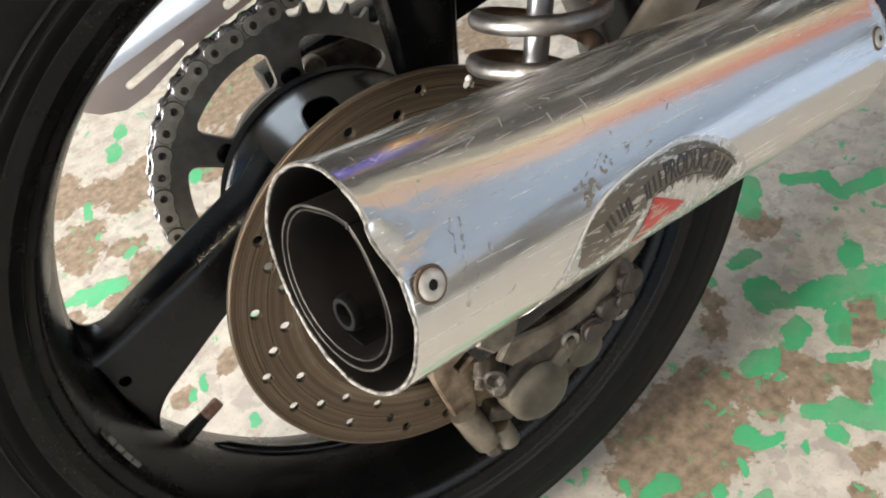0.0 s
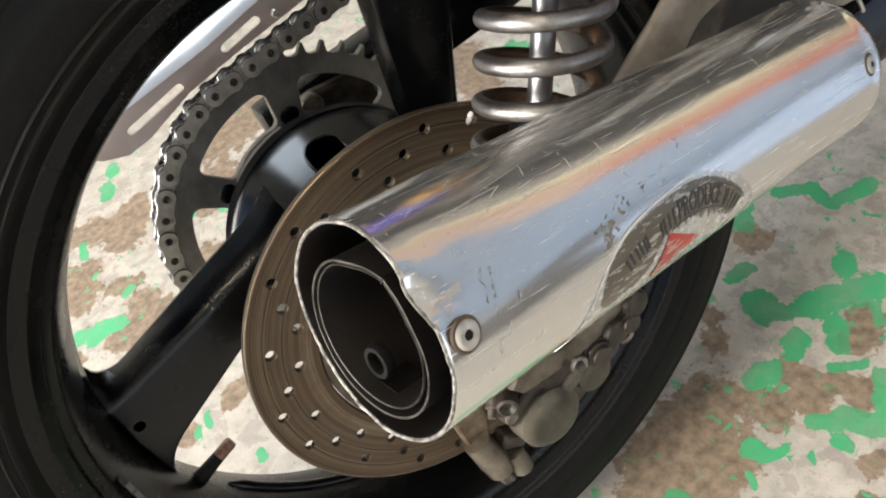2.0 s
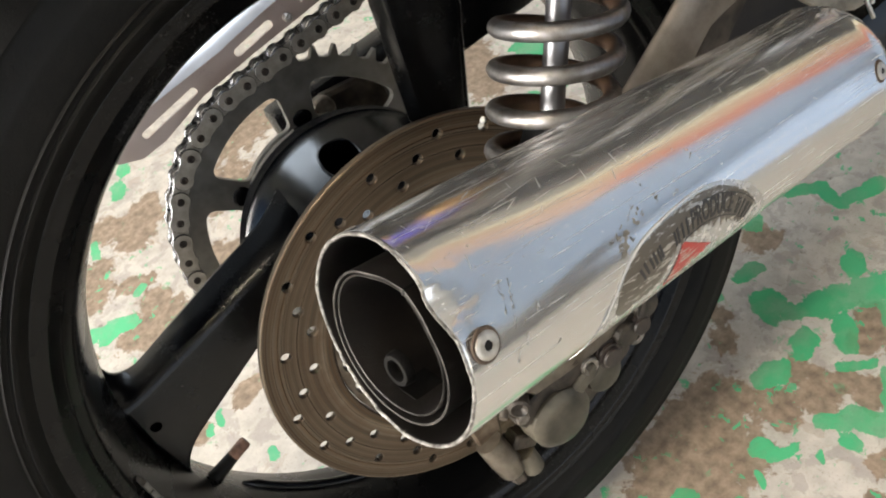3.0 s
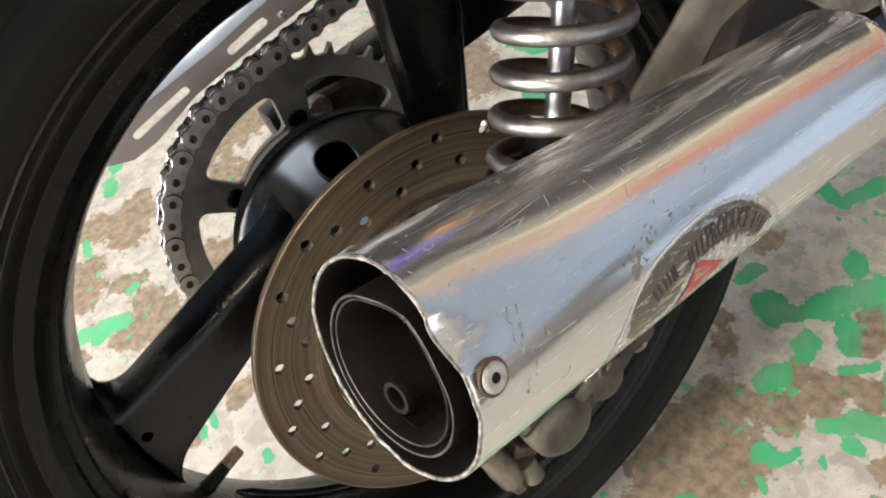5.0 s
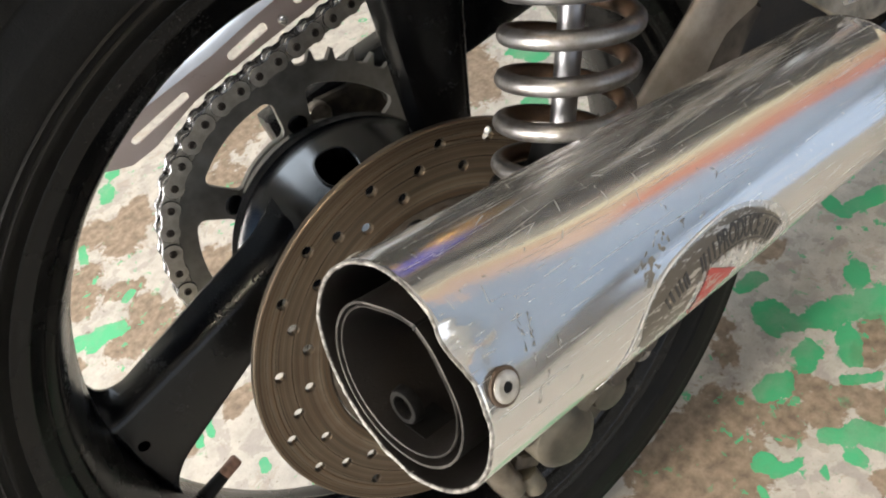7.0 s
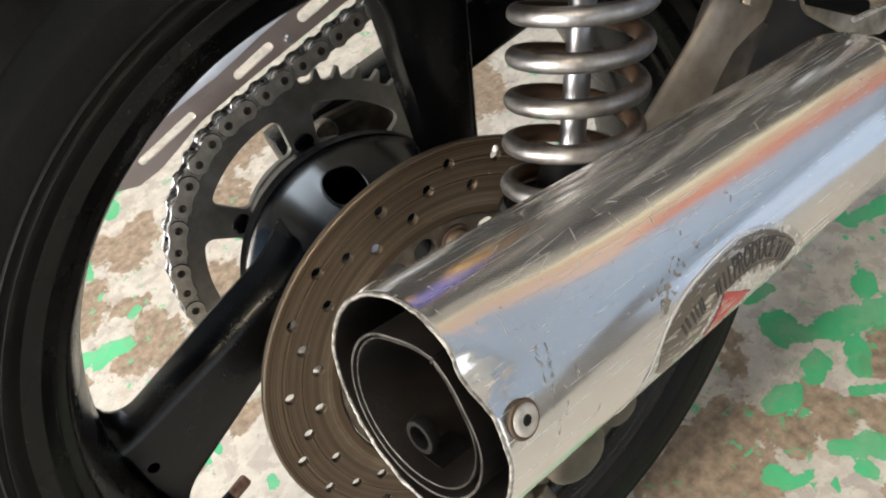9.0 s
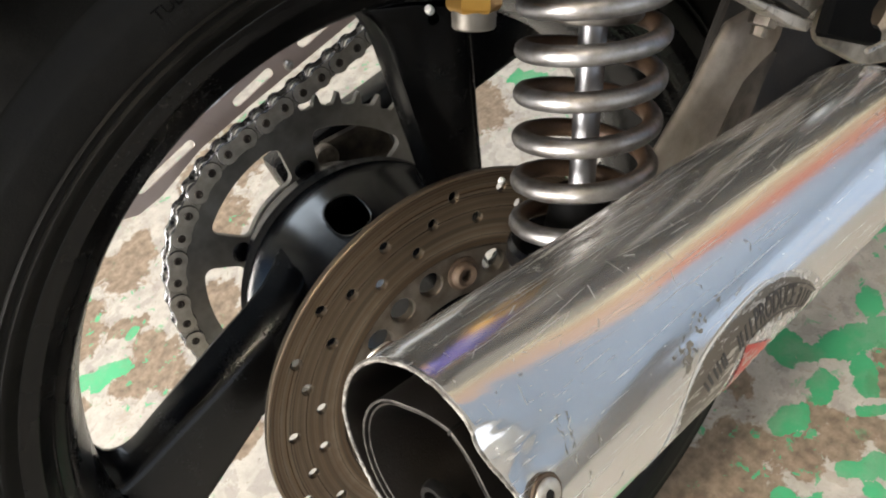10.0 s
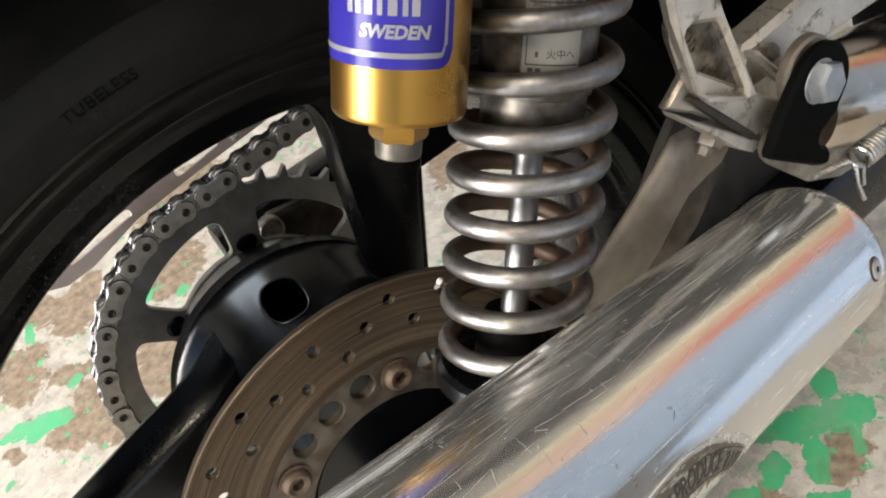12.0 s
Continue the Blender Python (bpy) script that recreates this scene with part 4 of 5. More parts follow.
def alloy_material():
    m = Nodes("scratched_polished_aluminium")
    streak = m.noise(1.0, 4, 0.6, m.place((230, 230, 5)))
    brush = m.noise(1.0, 5, 0.65, m.place((700, 700, 22)))
    cloud = m.noise(30, 6, 0.6)
    across = m.noise(1.0, 6, 0.7, m.place((420, 140, 420), (0.4, 0.3, 0.7)))
    marks = m.ramp(across, (0.68, 0.0), (0.75, 1.0))
    hair = m.ramp(m.noise(1.0, 3, 0.5, m.place((1300, 1300, 16), (0.03, 0.02, 0))), (0.64, 0.0), (0.70, 1.0))
    specks = m.ramp(m.noise(520, 3, 0.6), (0.70, 0.0), (0.76, 1.0))
    spots = m.ramp(m.noise(240, 5, 0.7), (0.66, 0.0), (0.74, 1.0))
    base = m.mix(m.mix(0.5, cloud, streak), (0.70, 0.685, 0.66), (0.84, 0.83, 0.81))
    base = m.mix(m.math("MULTIPLY", spots, 0.5), m.mix(marks, base, (0.82, 0.81, 0.79)), (0.34, 0.30, 0.25))
    light = m.math("MAXIMUM", hair, specks)
    base = m.mix(m.math("MULTIPLY", light, 0.8), base, (0.88, 0.875, 0.86))
    m.set(Base_Color=base, Metallic=0.86,
          Roughness=m.mix(m.math("MAXIMUM", m.math("MAXIMUM", marks, light), spots), m.ramp(m.mix(0.25, m.mix(0.45, streak, brush), cloud), (0.36, 0.10), (0.64, 0.23)), (0.45, 0.45, 0.45)),
          Normal=m.bump(marks, 0.08, 0.0002, m.bump(brush, 0.04, 0.0001, m.bump(streak, 0.012, 0.0002))))
    return m.mat


WORN_EDGE = coated("worn_edge", (0.06, 0.052, 0.045), (0.36, 0.34, 0.315), 0.56, 1600, 0.7, 0.8, 330)
RUBBED = coated("rubbed_pipe_end", (0.016, 0.014, 0.0125), (0.062, 0.056, 0.051), 0.5, 1500, 0.7, 0.3, 200)
# Near-black colour for the shade inside small openings.
HOLE_SHADE = coated("hole_shade", (0.004, 0.0037, 0.0034), (0.010, 0.009, 0.008), 0.6, 1500, bump=0.3, shine=0.2)
SOOT_MID = coated("grey_soot", (0.0025, 0.0022, 0.002), (0.007, 0.0062, 0.0056), 0.5, 1500, bump=0.3, shine=0.1)
SCREW = coated("tarnished_screw", (0.44, 0.40, 0.34), (0.70, 0.67, 0.62), 0.45, 900, 0.85, 0.3, 260)
ALLOY = alloy_material()
can = muffler()

# ---- shock absorber, with its gas reservoir ----
UP = Vector((math.sin(radians(24.3)), 0, math.cos(radians(24.3))))
SHOCK = axes(Vector((0.0487, -0.150, 0.100)), UP, (0, -1, 0))  # z along it, x out to the right


DAMPER = coated("damper_steel", (0.055, 0.045, 0.036), (0.25, 0.23, 0.205), 0.40, 1200, 0.85, 0.1, 75)


def spring_material():
    """Bare spring wire: rubbed grey outside, dark brown on the inside of the coils."""
    m = Nodes("spring_steel")
    p = m.node("SeparateXYZ", {0: m.node("TexCoord").outputs["Object"]})
    r = m.math("SQRT", m.math("ADD", m.math("MULTIPLY", p.outputs[0], p.outputs[0]), m.math("MULTIPLY", p.outputs[1], p.outputs[1])))
    uneven = m.math("ADD", r, m.math("MULTIPLY", m.math("SUBTRACT", m.noise(140, 5), 0.5), 0.0035))
    grey = m.math("MULTIPLY", m.math("SUBTRACT", uneven, 0.0248), 380.0)
    inward = m.ramp(grey, (0.0, 1.0), (0.9, 0.0))
    fine = m.noise(900, 4)
    steel = m.mix(m.ramp(m.noise(60, 6, 0.65), (0.38, 0.0), (0.62, 1.0)), (0.165, 0.15, 0.138), (0.30, 0.298, 0.305))
    m.set(Base_Color=m.mix(inward, steel, m.mix(fine, (0.030, 0.017, 0.010), (0.115, 0.068, 0.040))), Metallic=m.mix(inward, (1, 1, 1), (0.35, 0.35, 0.35)),
          Roughness=m.mix(inward, m.ramp(fine, (0.35, 0.33), (0.65, 0.48)), (0.5, 0.5, 0.5)), Normal=m.bump(fine, 0.14, 0.0004))
    return m.mat


SPRING = spring_material()


def shock_absorber():
    shock = holder("shock_absorber", bike, "rear shock absorber with a bare steel coil spring")
    coil, r = 0.0262, 0.0041
    pts = []
    for i in range(-30, 9 * 40 + 1):
        k = i / 40  # turns from the lowest free coil
        z = 0.0120 + 0.0199 * k - 0.00035 * k * k if k > 0 else 0.0120 + 0.0100 * k
        z += 0.0028 * max(0.0, k - 5.3) ** 1.5
        a = 2 * math.pi * k + radians(236)
        pts.append((coil * math.cos(a), coil * math.sin(a), z))
    part("spring", tube(pts, r, 14), SPRING, shock, "grey steel coil spring, brown on the inside of its coils", SHOCK, 80)
    part("rod", turned([(0.0052, -0.01), (0.0056, 0.0), (0.0056, 0.125), (0.0052, 0.126)], 32), CHROME, shock, "bright chrome damper rod", SHOCK)
    part("spring_seat", turned([(0.010, 0.004), (0.0285, 0.004), (0.0305, 0.002), (0.0310, -0.004), (0.028, -0.008), (0.016, -0.010), (0.012, -0.03)], 48), BLACK, shock, "black lower spring seat", SHOCK)
    part("bump_stop", turned([(0.0064, 0.028), (0.0120, 0.027), (0.0130, 0.020), (0.0150, 0.010), (0.0150, 0.004)], 32), BLACK_MATT, shock, "black rubber bump stop", SHOCK)
    part("damper_body", turned([(0.007, 0.098), (0.0180, 0.0985), (0.0190, 0.100), (0.0190, 0.1175), (0.0202, 0.1180), (0.0205, 0.1200), (0.0205, 0.240), (0.018, 0.242)], 48), DAMPER, shock, "steel damper body", SHOCK)
    eye = bmesh.new()
    block((0.022, 0.026, 0.040), 0.004, eye, Matrix.Translation((0, 0, -0.040)))
    part("lower_eye", eye, BLACK, shock, "black lower mounting eye", SHOCK)
    return shock


shock_absorber()


PLUG = coated("dull_plug", (0.07, 0.062, 0.052), (0.13, 0.118, 0.102), 0.5, 900, 0.7, 0.2, 100)


def gas_reservoir():
    place = axes(Vector((0.0457, -0.150, 0.2285)), UP, (0, -1, 0))
    r = 0.0218
    res = part("gas_reservoir", turned([(0.0005, -0.0002), (0.0200, -0.0002), (0.0210, 0.0), (0.0216, 0.0007), (r, 0.0018), (r, 0.100), (0.020, 0.102)], 64), GOLD, bike, "gold anodised gas reservoir beside the spring", place)
    part("end_nut", turned([(0.0005, -0.0092), (0.0086, -0.0092), (0.0092, -0.0085), (0.0098, -0.0074), (0.0098, 0.0)], 6), GOLD, res, "gold hexagonal end boss")
    part("plug", turned([(0.0005, -0.0152), (0.0072, -0.0152), (0.0077, -0.0146), (0.0079, -0.0088)], 32), PLUG, res, "grey metal plug")
    return res


reservoir = gas_reservoir()


# ---- print on the reservoir and the damper ----
def wrapped(r, a0, a1, z0, z1, n=24, lift=0.0002, bm=None):
    """A thin label bent round a cylinder, from angle a0 to a1 and height z0 to z1."""
    out = bm or bmesh.new()
    rows = []
    for i in range(n + 1):
        a = radians(a0 + (a1 - a0) * i / n)
        rows.append([out.verts.new((q * math.cos(a), q * math.sin(a), z)) for q, z in ((r, z0), (r + lift, z0), (r + lift, z1), (r, z1))])
    for a, b in zip(rows, rows[1:]):
        for k in range(4):
            out.faces.new((a[k - 1], a[k], b[k], b[k - 1]))
    out.faces.new(rows[0]), out.faces.new(rows[-1])
    return out


def bent_text(text, size, r, mid, z):
    return lettering(text, size, 0.0003, lambda p: Vector(((r + p.z) * math.cos(radians(mid) + p.x / r), (r + p.z) * math.sin(radians(mid) + p.x / r), z + p.y)), 0.00019, 0.2)


def rounded_label(r):
    out, rows = bmesh.new(), []
    for i in range(61):
        a = -150 + 160 * i / 60 if i < 46 else -27.3 + (i - 45) * 41.3 / 15
        u = max(0.0, radians(a - 14) * r + 0.0055)
        z0 = 0.0178 + 0.0055 - math.sqrt(max(0.0055 ** 2 - u * u, 0.0))
        rows.append([out.verts.new((q * math.cos(radians(a)), q * math.sin(radians(a)), z)) for q, z in ((r, z0), (r + 0.0002, z0), (r + 0.0002, 0.078), (r, 0.078))])
    for a, b in zip(rows, rows[1:]):
        for k in range(4):
            out.faces.new((a[k - 1], a[k], b[k], b[k - 1]))
    out.faces.new(rows[0]), out.faces.new(rows[-1])
    return out


def reservoir_label():
    r = 0.0218
    part("label", rounded_label(r), BLUE, reservoir, "blue printed label with a white border and the word SWEDEN")
    bm = bmesh.new()
    wrapped(r, -140, 2, 0.0210, 0.0226, 40, 0.00035, bm)
    for k in range(6):
        a = 2 + 0.8 * k
        z = 0.0212 + 0.0042 * (1 - math.cos(math.asin(min(k / 5.2, 1.0))))
        wrapped(r, a, a + 0.9, z, z + 0.0013 + 0.00025 * k, 1, 0.00035, bm)
    wrapped(r, 5.6, 8.2, 0.0245, 0.074, 2, 0.00035, bm)
    part("border", bm, PALE_PRINT, reservoir, "silver border line")
    part("lettering", bent_text("SWEDEN", 0.0052, r + 0.0003, -35.5, 0.0283), PALE_PRINT, reservoir, "white lettering")
    # the maker's sign above it, as plain strokes
    for k, (a, w, h) in enumerate(((-74, 5, 0.006), (-66, 4, 0.008), (-58, 6, 0.006), (-48, 4, 0.010), (-40, 7, 0.008), (-29, 4, 0.006), (-22, 6, 0.008))):
        part("sign_stroke", wrapped(r, a, a + w, 0.0330, 0.0330 + h, 3, 0.00035), PALE_PRINT, reservoir, "white stroke of the maker's sign")


PALE_PRINT = coated("silver_print", (0.18, 0.178, 0.188), (0.24, 0.237, 0.25), 0.35, 1200, 0.3, 0.05)
reservoir_label()


def damper_labels():
    shock = next(o for o in bpy.data.objects if o.name == "shock_absorber")
    r = 0.0205
    for z0, z1, words, at, lines in ((0.1275, 0.1450, "\u706b\u4e2d\u3078", (-18, 0.1337), ((0.1328, -42, -38, 0.0018), (0.1280, -48, -34, 0.0013))),
                                     (0.1475, 0.1660, "\u9ad8\u5727\u7a92\u7d20\u30ac", (-24, 0.1500), ((0.1545, -44, -8, 0.0022), (0.1590, -44, -14, 0.0020)))):
        part("label", wrapped(r, -54, 2, z0, z1, 16, 0.0001), PALE_LABEL, shock, "pale worn label with small dark print", SHOCK)
        bm = bmesh.new()
        for a0, a1, za, zb in ((-50, 0, z0 + 0.0026, z0 + 0.0031), (-50, 0, z1 - 0.0012, z1 - 0.0007), (-50.6, -49.6, z0 + 0.0026, z1 - 0.0007)):
            wrapped(r, a0, a1, za, zb, 12, 0.0002, bm)
        for z, a0, a1, h in lines:
            n = max(1, int((a1 - a0) / 6))
            for k in range(n):
                a = a0 + (a1 - a0) * k / n
                wrapped(r, a, a + (a1 - a0) / n * 0.72, z, z + h, 2, 0.0002, bm)
        part("print", bm, INK, shock, "dark print", SHOCK)
        q = r + 0.0002
        text = lettering(words, 0.0034, 0.0002, lambda p: Vector(((q + p.z) * math.cos(radians(at[0]) + p.x / q), (q + p.z) * math.sin(radians(at[0]) + p.x / q), at[1] + p.y)))
        part("print", text, INK, shock, "small dark characters", SHOCK)


damper_labels()


# ---- the worn round sticker and marks on the muffler ----
def on_can(s, u, lift):
    a = u / CAN
    r, z = can_shape(CAN, a % (2 * math.pi), s)
    return Vector(((r + lift) * math.cos(a), (r + lift) * math.sin(a), z))


S0, U0 = -0.0660, -0.0498  # the sticker's middle, along and round the can


def sticker_patch(r0, r1, a0, a1, lift, n=60, m=4, ragged=0.0, bm=None):
    out = bm or bmesh.new()
    grid = []
    for i in range(n + 1):
        a = radians(a0 + (a1 - a0) * i / n)
        row = []
        for k in range(m + 1):
            r = r0 + (r1 - r0) * k / m
            if k == m:
                r += ragged * wobble((math.cos(a) * 3, math.sin(a) * 3), 6.0, r0 * 100) + ragged * 0.6 * wobble((math.cos(a) * 3, math.sin(a) * 3), 22.0)
            row.append(out.verts.new(on_can(S0 - r * math.cos(a), U0 + r * math.sin(a), lift)))
        grid.append(row)
    for a, b in zip(grid, grid[1:]):
        for k in range(m):
            out.faces.new((a[k], a[k + 1], b[k + 1], b[k]))
    return out


def thickened(bm, d=0.00012):
    made = bmesh.ops.extrude_face_region(bm, geom=bm.faces[:])
    for v in [g for g in made["geom"] if isinstance(g, bmesh.types.BMVert)]:
        v.co += Vector((v.co.x, v.co.y, 0)).normalized() * d
    return bm


def film_edge(a):
    """How far the film reaches, by the angle about the sticker's middle."""
    return 0.0620 + 0.0062 * math.exp(-((a - 51) / 19) ** 2)


def band(low, high, a0, a1, lift, n=160, m=14, ragged=0.0, bm=None):
    """A strip of the sticker between two reaches that follow the angle."""
    out = bm or bmesh.new()
    grid = []
    for i in range(n + 1):
        d = a0 + (a1 - a0) * i / n
        a = radians(d)
        tear = [ragged * (wobble((math.cos(a) * 3, math.sin(a) * 3), 7.0, k) + 0.7 * wobble((math.cos(a) * 3, math.sin(a) * 3), 26.0, k)) for k in (1.0, 5.0)]
        r0, r1 = low(d) + 1.6 * tear[0], high(d) - abs(tear[1])
        row = [out.verts.new(on_can(S0 - r * math.cos(a), U0 + r * math.sin(a), lift)) for r in [r0 + (max(r1, r0 + 0.0002) - r0) * k / m for k in range(m + 1)]]
        grid.append(row)
    for a, b in zip(grid, grid[1:]):
        for k in range(m):
            out.faces.new((a[k], a[k + 1], b[k + 1], b[k]))
    return out


def sticker():
    part("sticker", thickened(band(lambda d: 0.030, film_edge, 12, 150, 0.00005, 90, 16)), FILM, can, "worn clear sticker with dark print and a torn red sign")
    part("sticker_edge", thickened(band(lambda d: film_edge(d) - 0.0002 - 0.0008 * max(0.0, 1 - abs(d - 55) / 40), film_edge, 36, 96, 0.00018, 70, 1), 0.00025), WHITE, can, "bright lifted edge of the sticker")
    steps = ((38, 0.0535), (44, 0.0505), (56, 0.0438), (64, 0.0446), (74, 0.0508), (84, 0.0492), (100, 0.0478), (118, 0.0478), (134, 0.0500))
    low = lambda d: float(np.interp(d, [p[0] for p in steps], [p[1] for p in steps]))
    high = lambda d: film_edge(d) - 0.0012 - 0.0022 * max(0.0, min(1.0, (d - 100) / 30)) - 0.006 * max(0.0, (46 - d) / 8)
    part("sticker_ground", thickened(band(low, high, 39, 132, 0.0002, 260, 16, 0.0017)), GREYED, can, "scuffed grey-brown print ground")
    word = lettering("PRODUCE", 0.0098, 0.0002, lambda p: on_can(S0 - (0.0537 + p.y) * math.cos(radians(98.6) + p.x * 0.62 / 0.0537), U0 + (0.0537 + p.y) * math.sin(radians(98.6) + p.x * 0.62 / 0.0537), 0.0004 + p.z), 0.0002)
    part("sticker_lettering", word, INK, can, "dark condensed lettering along an arc")
    bm = bmesh.new()
    for a, w, r in ((53.5, 3.4, 0.0548), (58.5, 3.2, 0.0535), (62.8, 2.6, 0.0525), (72.6, 3.0, 0.0505), (77.5, 4.2, 0.0506), (116.6, 2.8, 0.0503), (121.6, 1.4, 0.0500), (125.0, 2.6, 0.0500), (129.2, 2.0, 0.0505)):
        for da in (0.0, w - 1.1):
            sticker_patch(r, r + 0.0060, a + da, a + da + 1.1, 0.00036, 2, 3, 0.0008, bm)
    sticker_patch(0.0495, 0.0499, 78, 128, 0.00036, 40, 1, 0.0, bm)
    sticker_patch(0.0575, 0.0579, 92, 134, 0.00036, 40, 1, 0.0, bm)
    part("sticker_print", thickened(bm), INK, can, "dark unreadable print along an arc")
    bm = bmesh.new()
    tail, left, right = Vector((-0.0835, -0.0165)), Vector((-0.0772, -0.0014)), Vector((-0.0568, -0.0112))
    rows = []
    for k in range(41):  # wide at the top and torn to a thin tail below
        f = k / 40
        torn = 0.16 * wobble((k * 2.3, 0.5), 0.9) + 0.14 * wobble((k * 7.7, 4.5), 0.9)
        p, q = tail.lerp(left, f), tail.lerp(right, f ** 1.3) + Vector((0.0012, -0.0006))
        rows.append([bm.verts.new(on_can(*p.lerp(q, (1 + torn) * i / 6), 0.0004)) for i in range(7)])
    for a, b in zip(rows, rows[1:]):
        for i in range(6):
            bm.faces.new((a[i], a[i + 1], b[i + 1], b[i]))
    part("sticker_sign", thickened(bm), RED_WORN, can, "scratched red sign")


def film_material():
    m = Nodes("worn_clear_film")
    wear = m.noise(160, 6, 0.65)
    m.set(Base_Color=m.mix(m.ramp(wear, (0.4, 0.0), (0.6, 1.0)), (0.50, 0.485, 0.455), (0.62, 0.61, 0.585)), Metallic=0.5, Roughness=m.ramp(wear, (0.35, 0.2), (0.65, 0.32)), Coat_Weight=0.5)
    return m.mat


def greyed_material():
    m = Nodes("scuffed_print")
    streak = m.noise(1.0, 6, 0.7, m.place((420, 420, 90), (0.0, 0.35, 0.5)))
    worn = m.ramp(streak, (0.555, 0.0), (0.60, 1.0))
    m.set(Base_Color=m.mix(worn, m.mix(m.noise(120, 5), (0.085, 0.07, 0.052), (0.19, 0.16, 0.125)), (0.60, 0.57, 0.52)), Metallic=m.mix(worn, (0.35, 0.35, 0.35), (1, 1, 1)), Roughness=0.36, Normal=m.bump(worn, 0.3, 0.0001))
    return m.mat


def red_material():
    m = Nodes("scratched_red_print")
    worn = m.ramp(m.noise(1.0, 6, 0.7, m.place((420, 420, 90), (0.3, 0.0, 0.5))), (0.54, 0.0), (0.575, 1.0))
    m.set(Base_Color=m.mix(worn, m.mix(m.noise(200, 4), (0.36, 0.02, 0.02), (0.60, 0.06, 0.045)), (0.60, 0.57, 0.52)), Metallic=m.mix(worn, (0.1, 0.1, 0.1), (1, 1, 1)), Roughness=0.38, Normal=m.bump(worn, 0.3, 0.0001))
    return m.mat


FILM, GREYED, RED_WORN = film_material(), greyed_material(), red_material()
sticker()


def scratch_marks():
    """Nicks and scrapes on the can: short strips, some bright and some dirty."""
    rng = random.Random(5)
    bright, dirty = bmesh.new(), bmesh.new()

    def mark(bm, d, s, length, tilt, width):
        u, a = radians(d) * CAN, radians(tilt)
        pts = [(s + length * (k / 4 - 0.5) * math.cos(a) + width * rng.uniform(-0.6, 0.6), u + length * (k / 4 - 0.5) * math.sin(a) + width * rng.uniform(-0.6, 0.6)) for k in range(5)]
        rows = []
        for k, (x, y) in enumerate(pts):
            w = width * (0.25 if k in (0, 4) else rng.uniform(0.6, 1.0))
            rows.append([bm.verts.new(on_can(x - w * math.sin(a), y + w * math.cos(a), 0.00008)), bm.verts.new(on_can(x + w * math.sin(a), y - w * math.cos(a), 0.00008))])
        for p, q in zip(rows, rows[1:]):
            bm.faces.new((p[0], p[1], q[1], q[0]))

    for d, s, n, tilt in ((65, -0.1348, 0.006, 20), (68.5, -0.1211, 0.005, 60), (84, -0.1425, 0.005, 20), (72, -0.10, 0.004, -30), (88, -0.12, 0.006, 10), (55, -0.128, 0.003, 40), (60, -0.09, 0.004, 80)):
        mark(bright, d, s, n, tilt, 0.00018)
    for _ in range(110):  # fine lines along the can
        mark(bright, rng.uniform(45, 132), rng.uniform(TIP + 0.02, 0.075), rng.uniform(0.006, 0.036), rng.uniform(-7, 7), rng.uniform(0.00003, 0.00006))
    for _ in range(120):  # specks
        mark(bright, rng.uniform(40, 125), rng.uniform(TIP + 0.004, 0.07), rng.uniform(0.0004, 0.0014), rng.uniform(0, 180), rng.uniform(0.00006, 0.0002))
    for _ in range(40):
        mark(bright, rng.uniform(50, 118), rng.uniform(TIP + 0.004, 0.06), rng.uniform(0.0015, 0.007), rng.choice((rng.uniform(-30, 30), rng.uniform(60, 100))), rng.uniform(0.00004, 0.0001))
    for d, s, n, tilt in ((28.4, -0.157, 0.010, 75), (24, -0.155, 0.014, 70), (9, -0.1537, 0.008, 80), (-1, -0.1583, 0.006, 80), (-8.7, -0.1417, 0.004, 40), (14, -0.148, 0.005, 85), (30, -0.100, 0.006, 30), (26, -0.075, 0.004, 20)):
        for k in range(int(n * 1400)):  # a broken scrape of short nicks along one line
            f = rng.uniform(-0.5, 0.5) * n
            mark(dirty if k % 3 else bright, d + math.degrees((f * math.sin(radians(tilt)) + rng.gauss(0, 0.0003)) / CAN), s + f * math.cos(radians(tilt)) + rng.gauss(0, 0.0003), rng.uniform(0.0006, 0.0024), tilt + rng.uniform(-35, 35), rng.uniform(0.00004, 0.00013))
    for _ in range(12):
        mark(dirty, rng.uniform(-20, 40), rng.uniform(-0.115, -0.04), rng.uniform(0.001, 0.004), rng.uniform(10, 60), rng.uniform(0.00006, 0.00018))
    for s, u, n in ((-0.1072, 0.0095, 26), (-0.1095, 0.0132, 5), (-0.1035, 0.0125, 8), (-0.0980, 0.0165, 5), (-0.0850, 0.0185, 4)):
        for _ in range(n):  # torn remains of print beside the sticker
            mark(dirty, math.degrees((u + rng.gauss(0, 0.0014)) / CAN), s + rng.gauss(0, 0.0018), rng.uniform(0.0006, 0.0026), rng.uniform(-20, 80), rng.uniform(0.0002, 0.0007))
    tagged(part("scuffing", bright, SCRATCH, can, "bright nicks and scrapes"), kind="stuff")
    tagged(part("grime", dirty, GRIME, can, "dark grimy nicks"), kind="stuff")


SCRATCH = coated("bare_scratch", (0.72, 0.71, 0.69), (0.80, 0.79, 0.77), 0.5, 800, 0.6)
GRIME = coated("grime", (0.15, 0.13, 0.10), (0.34, 0.31, 0.26), 0.6)
scratch_marks()


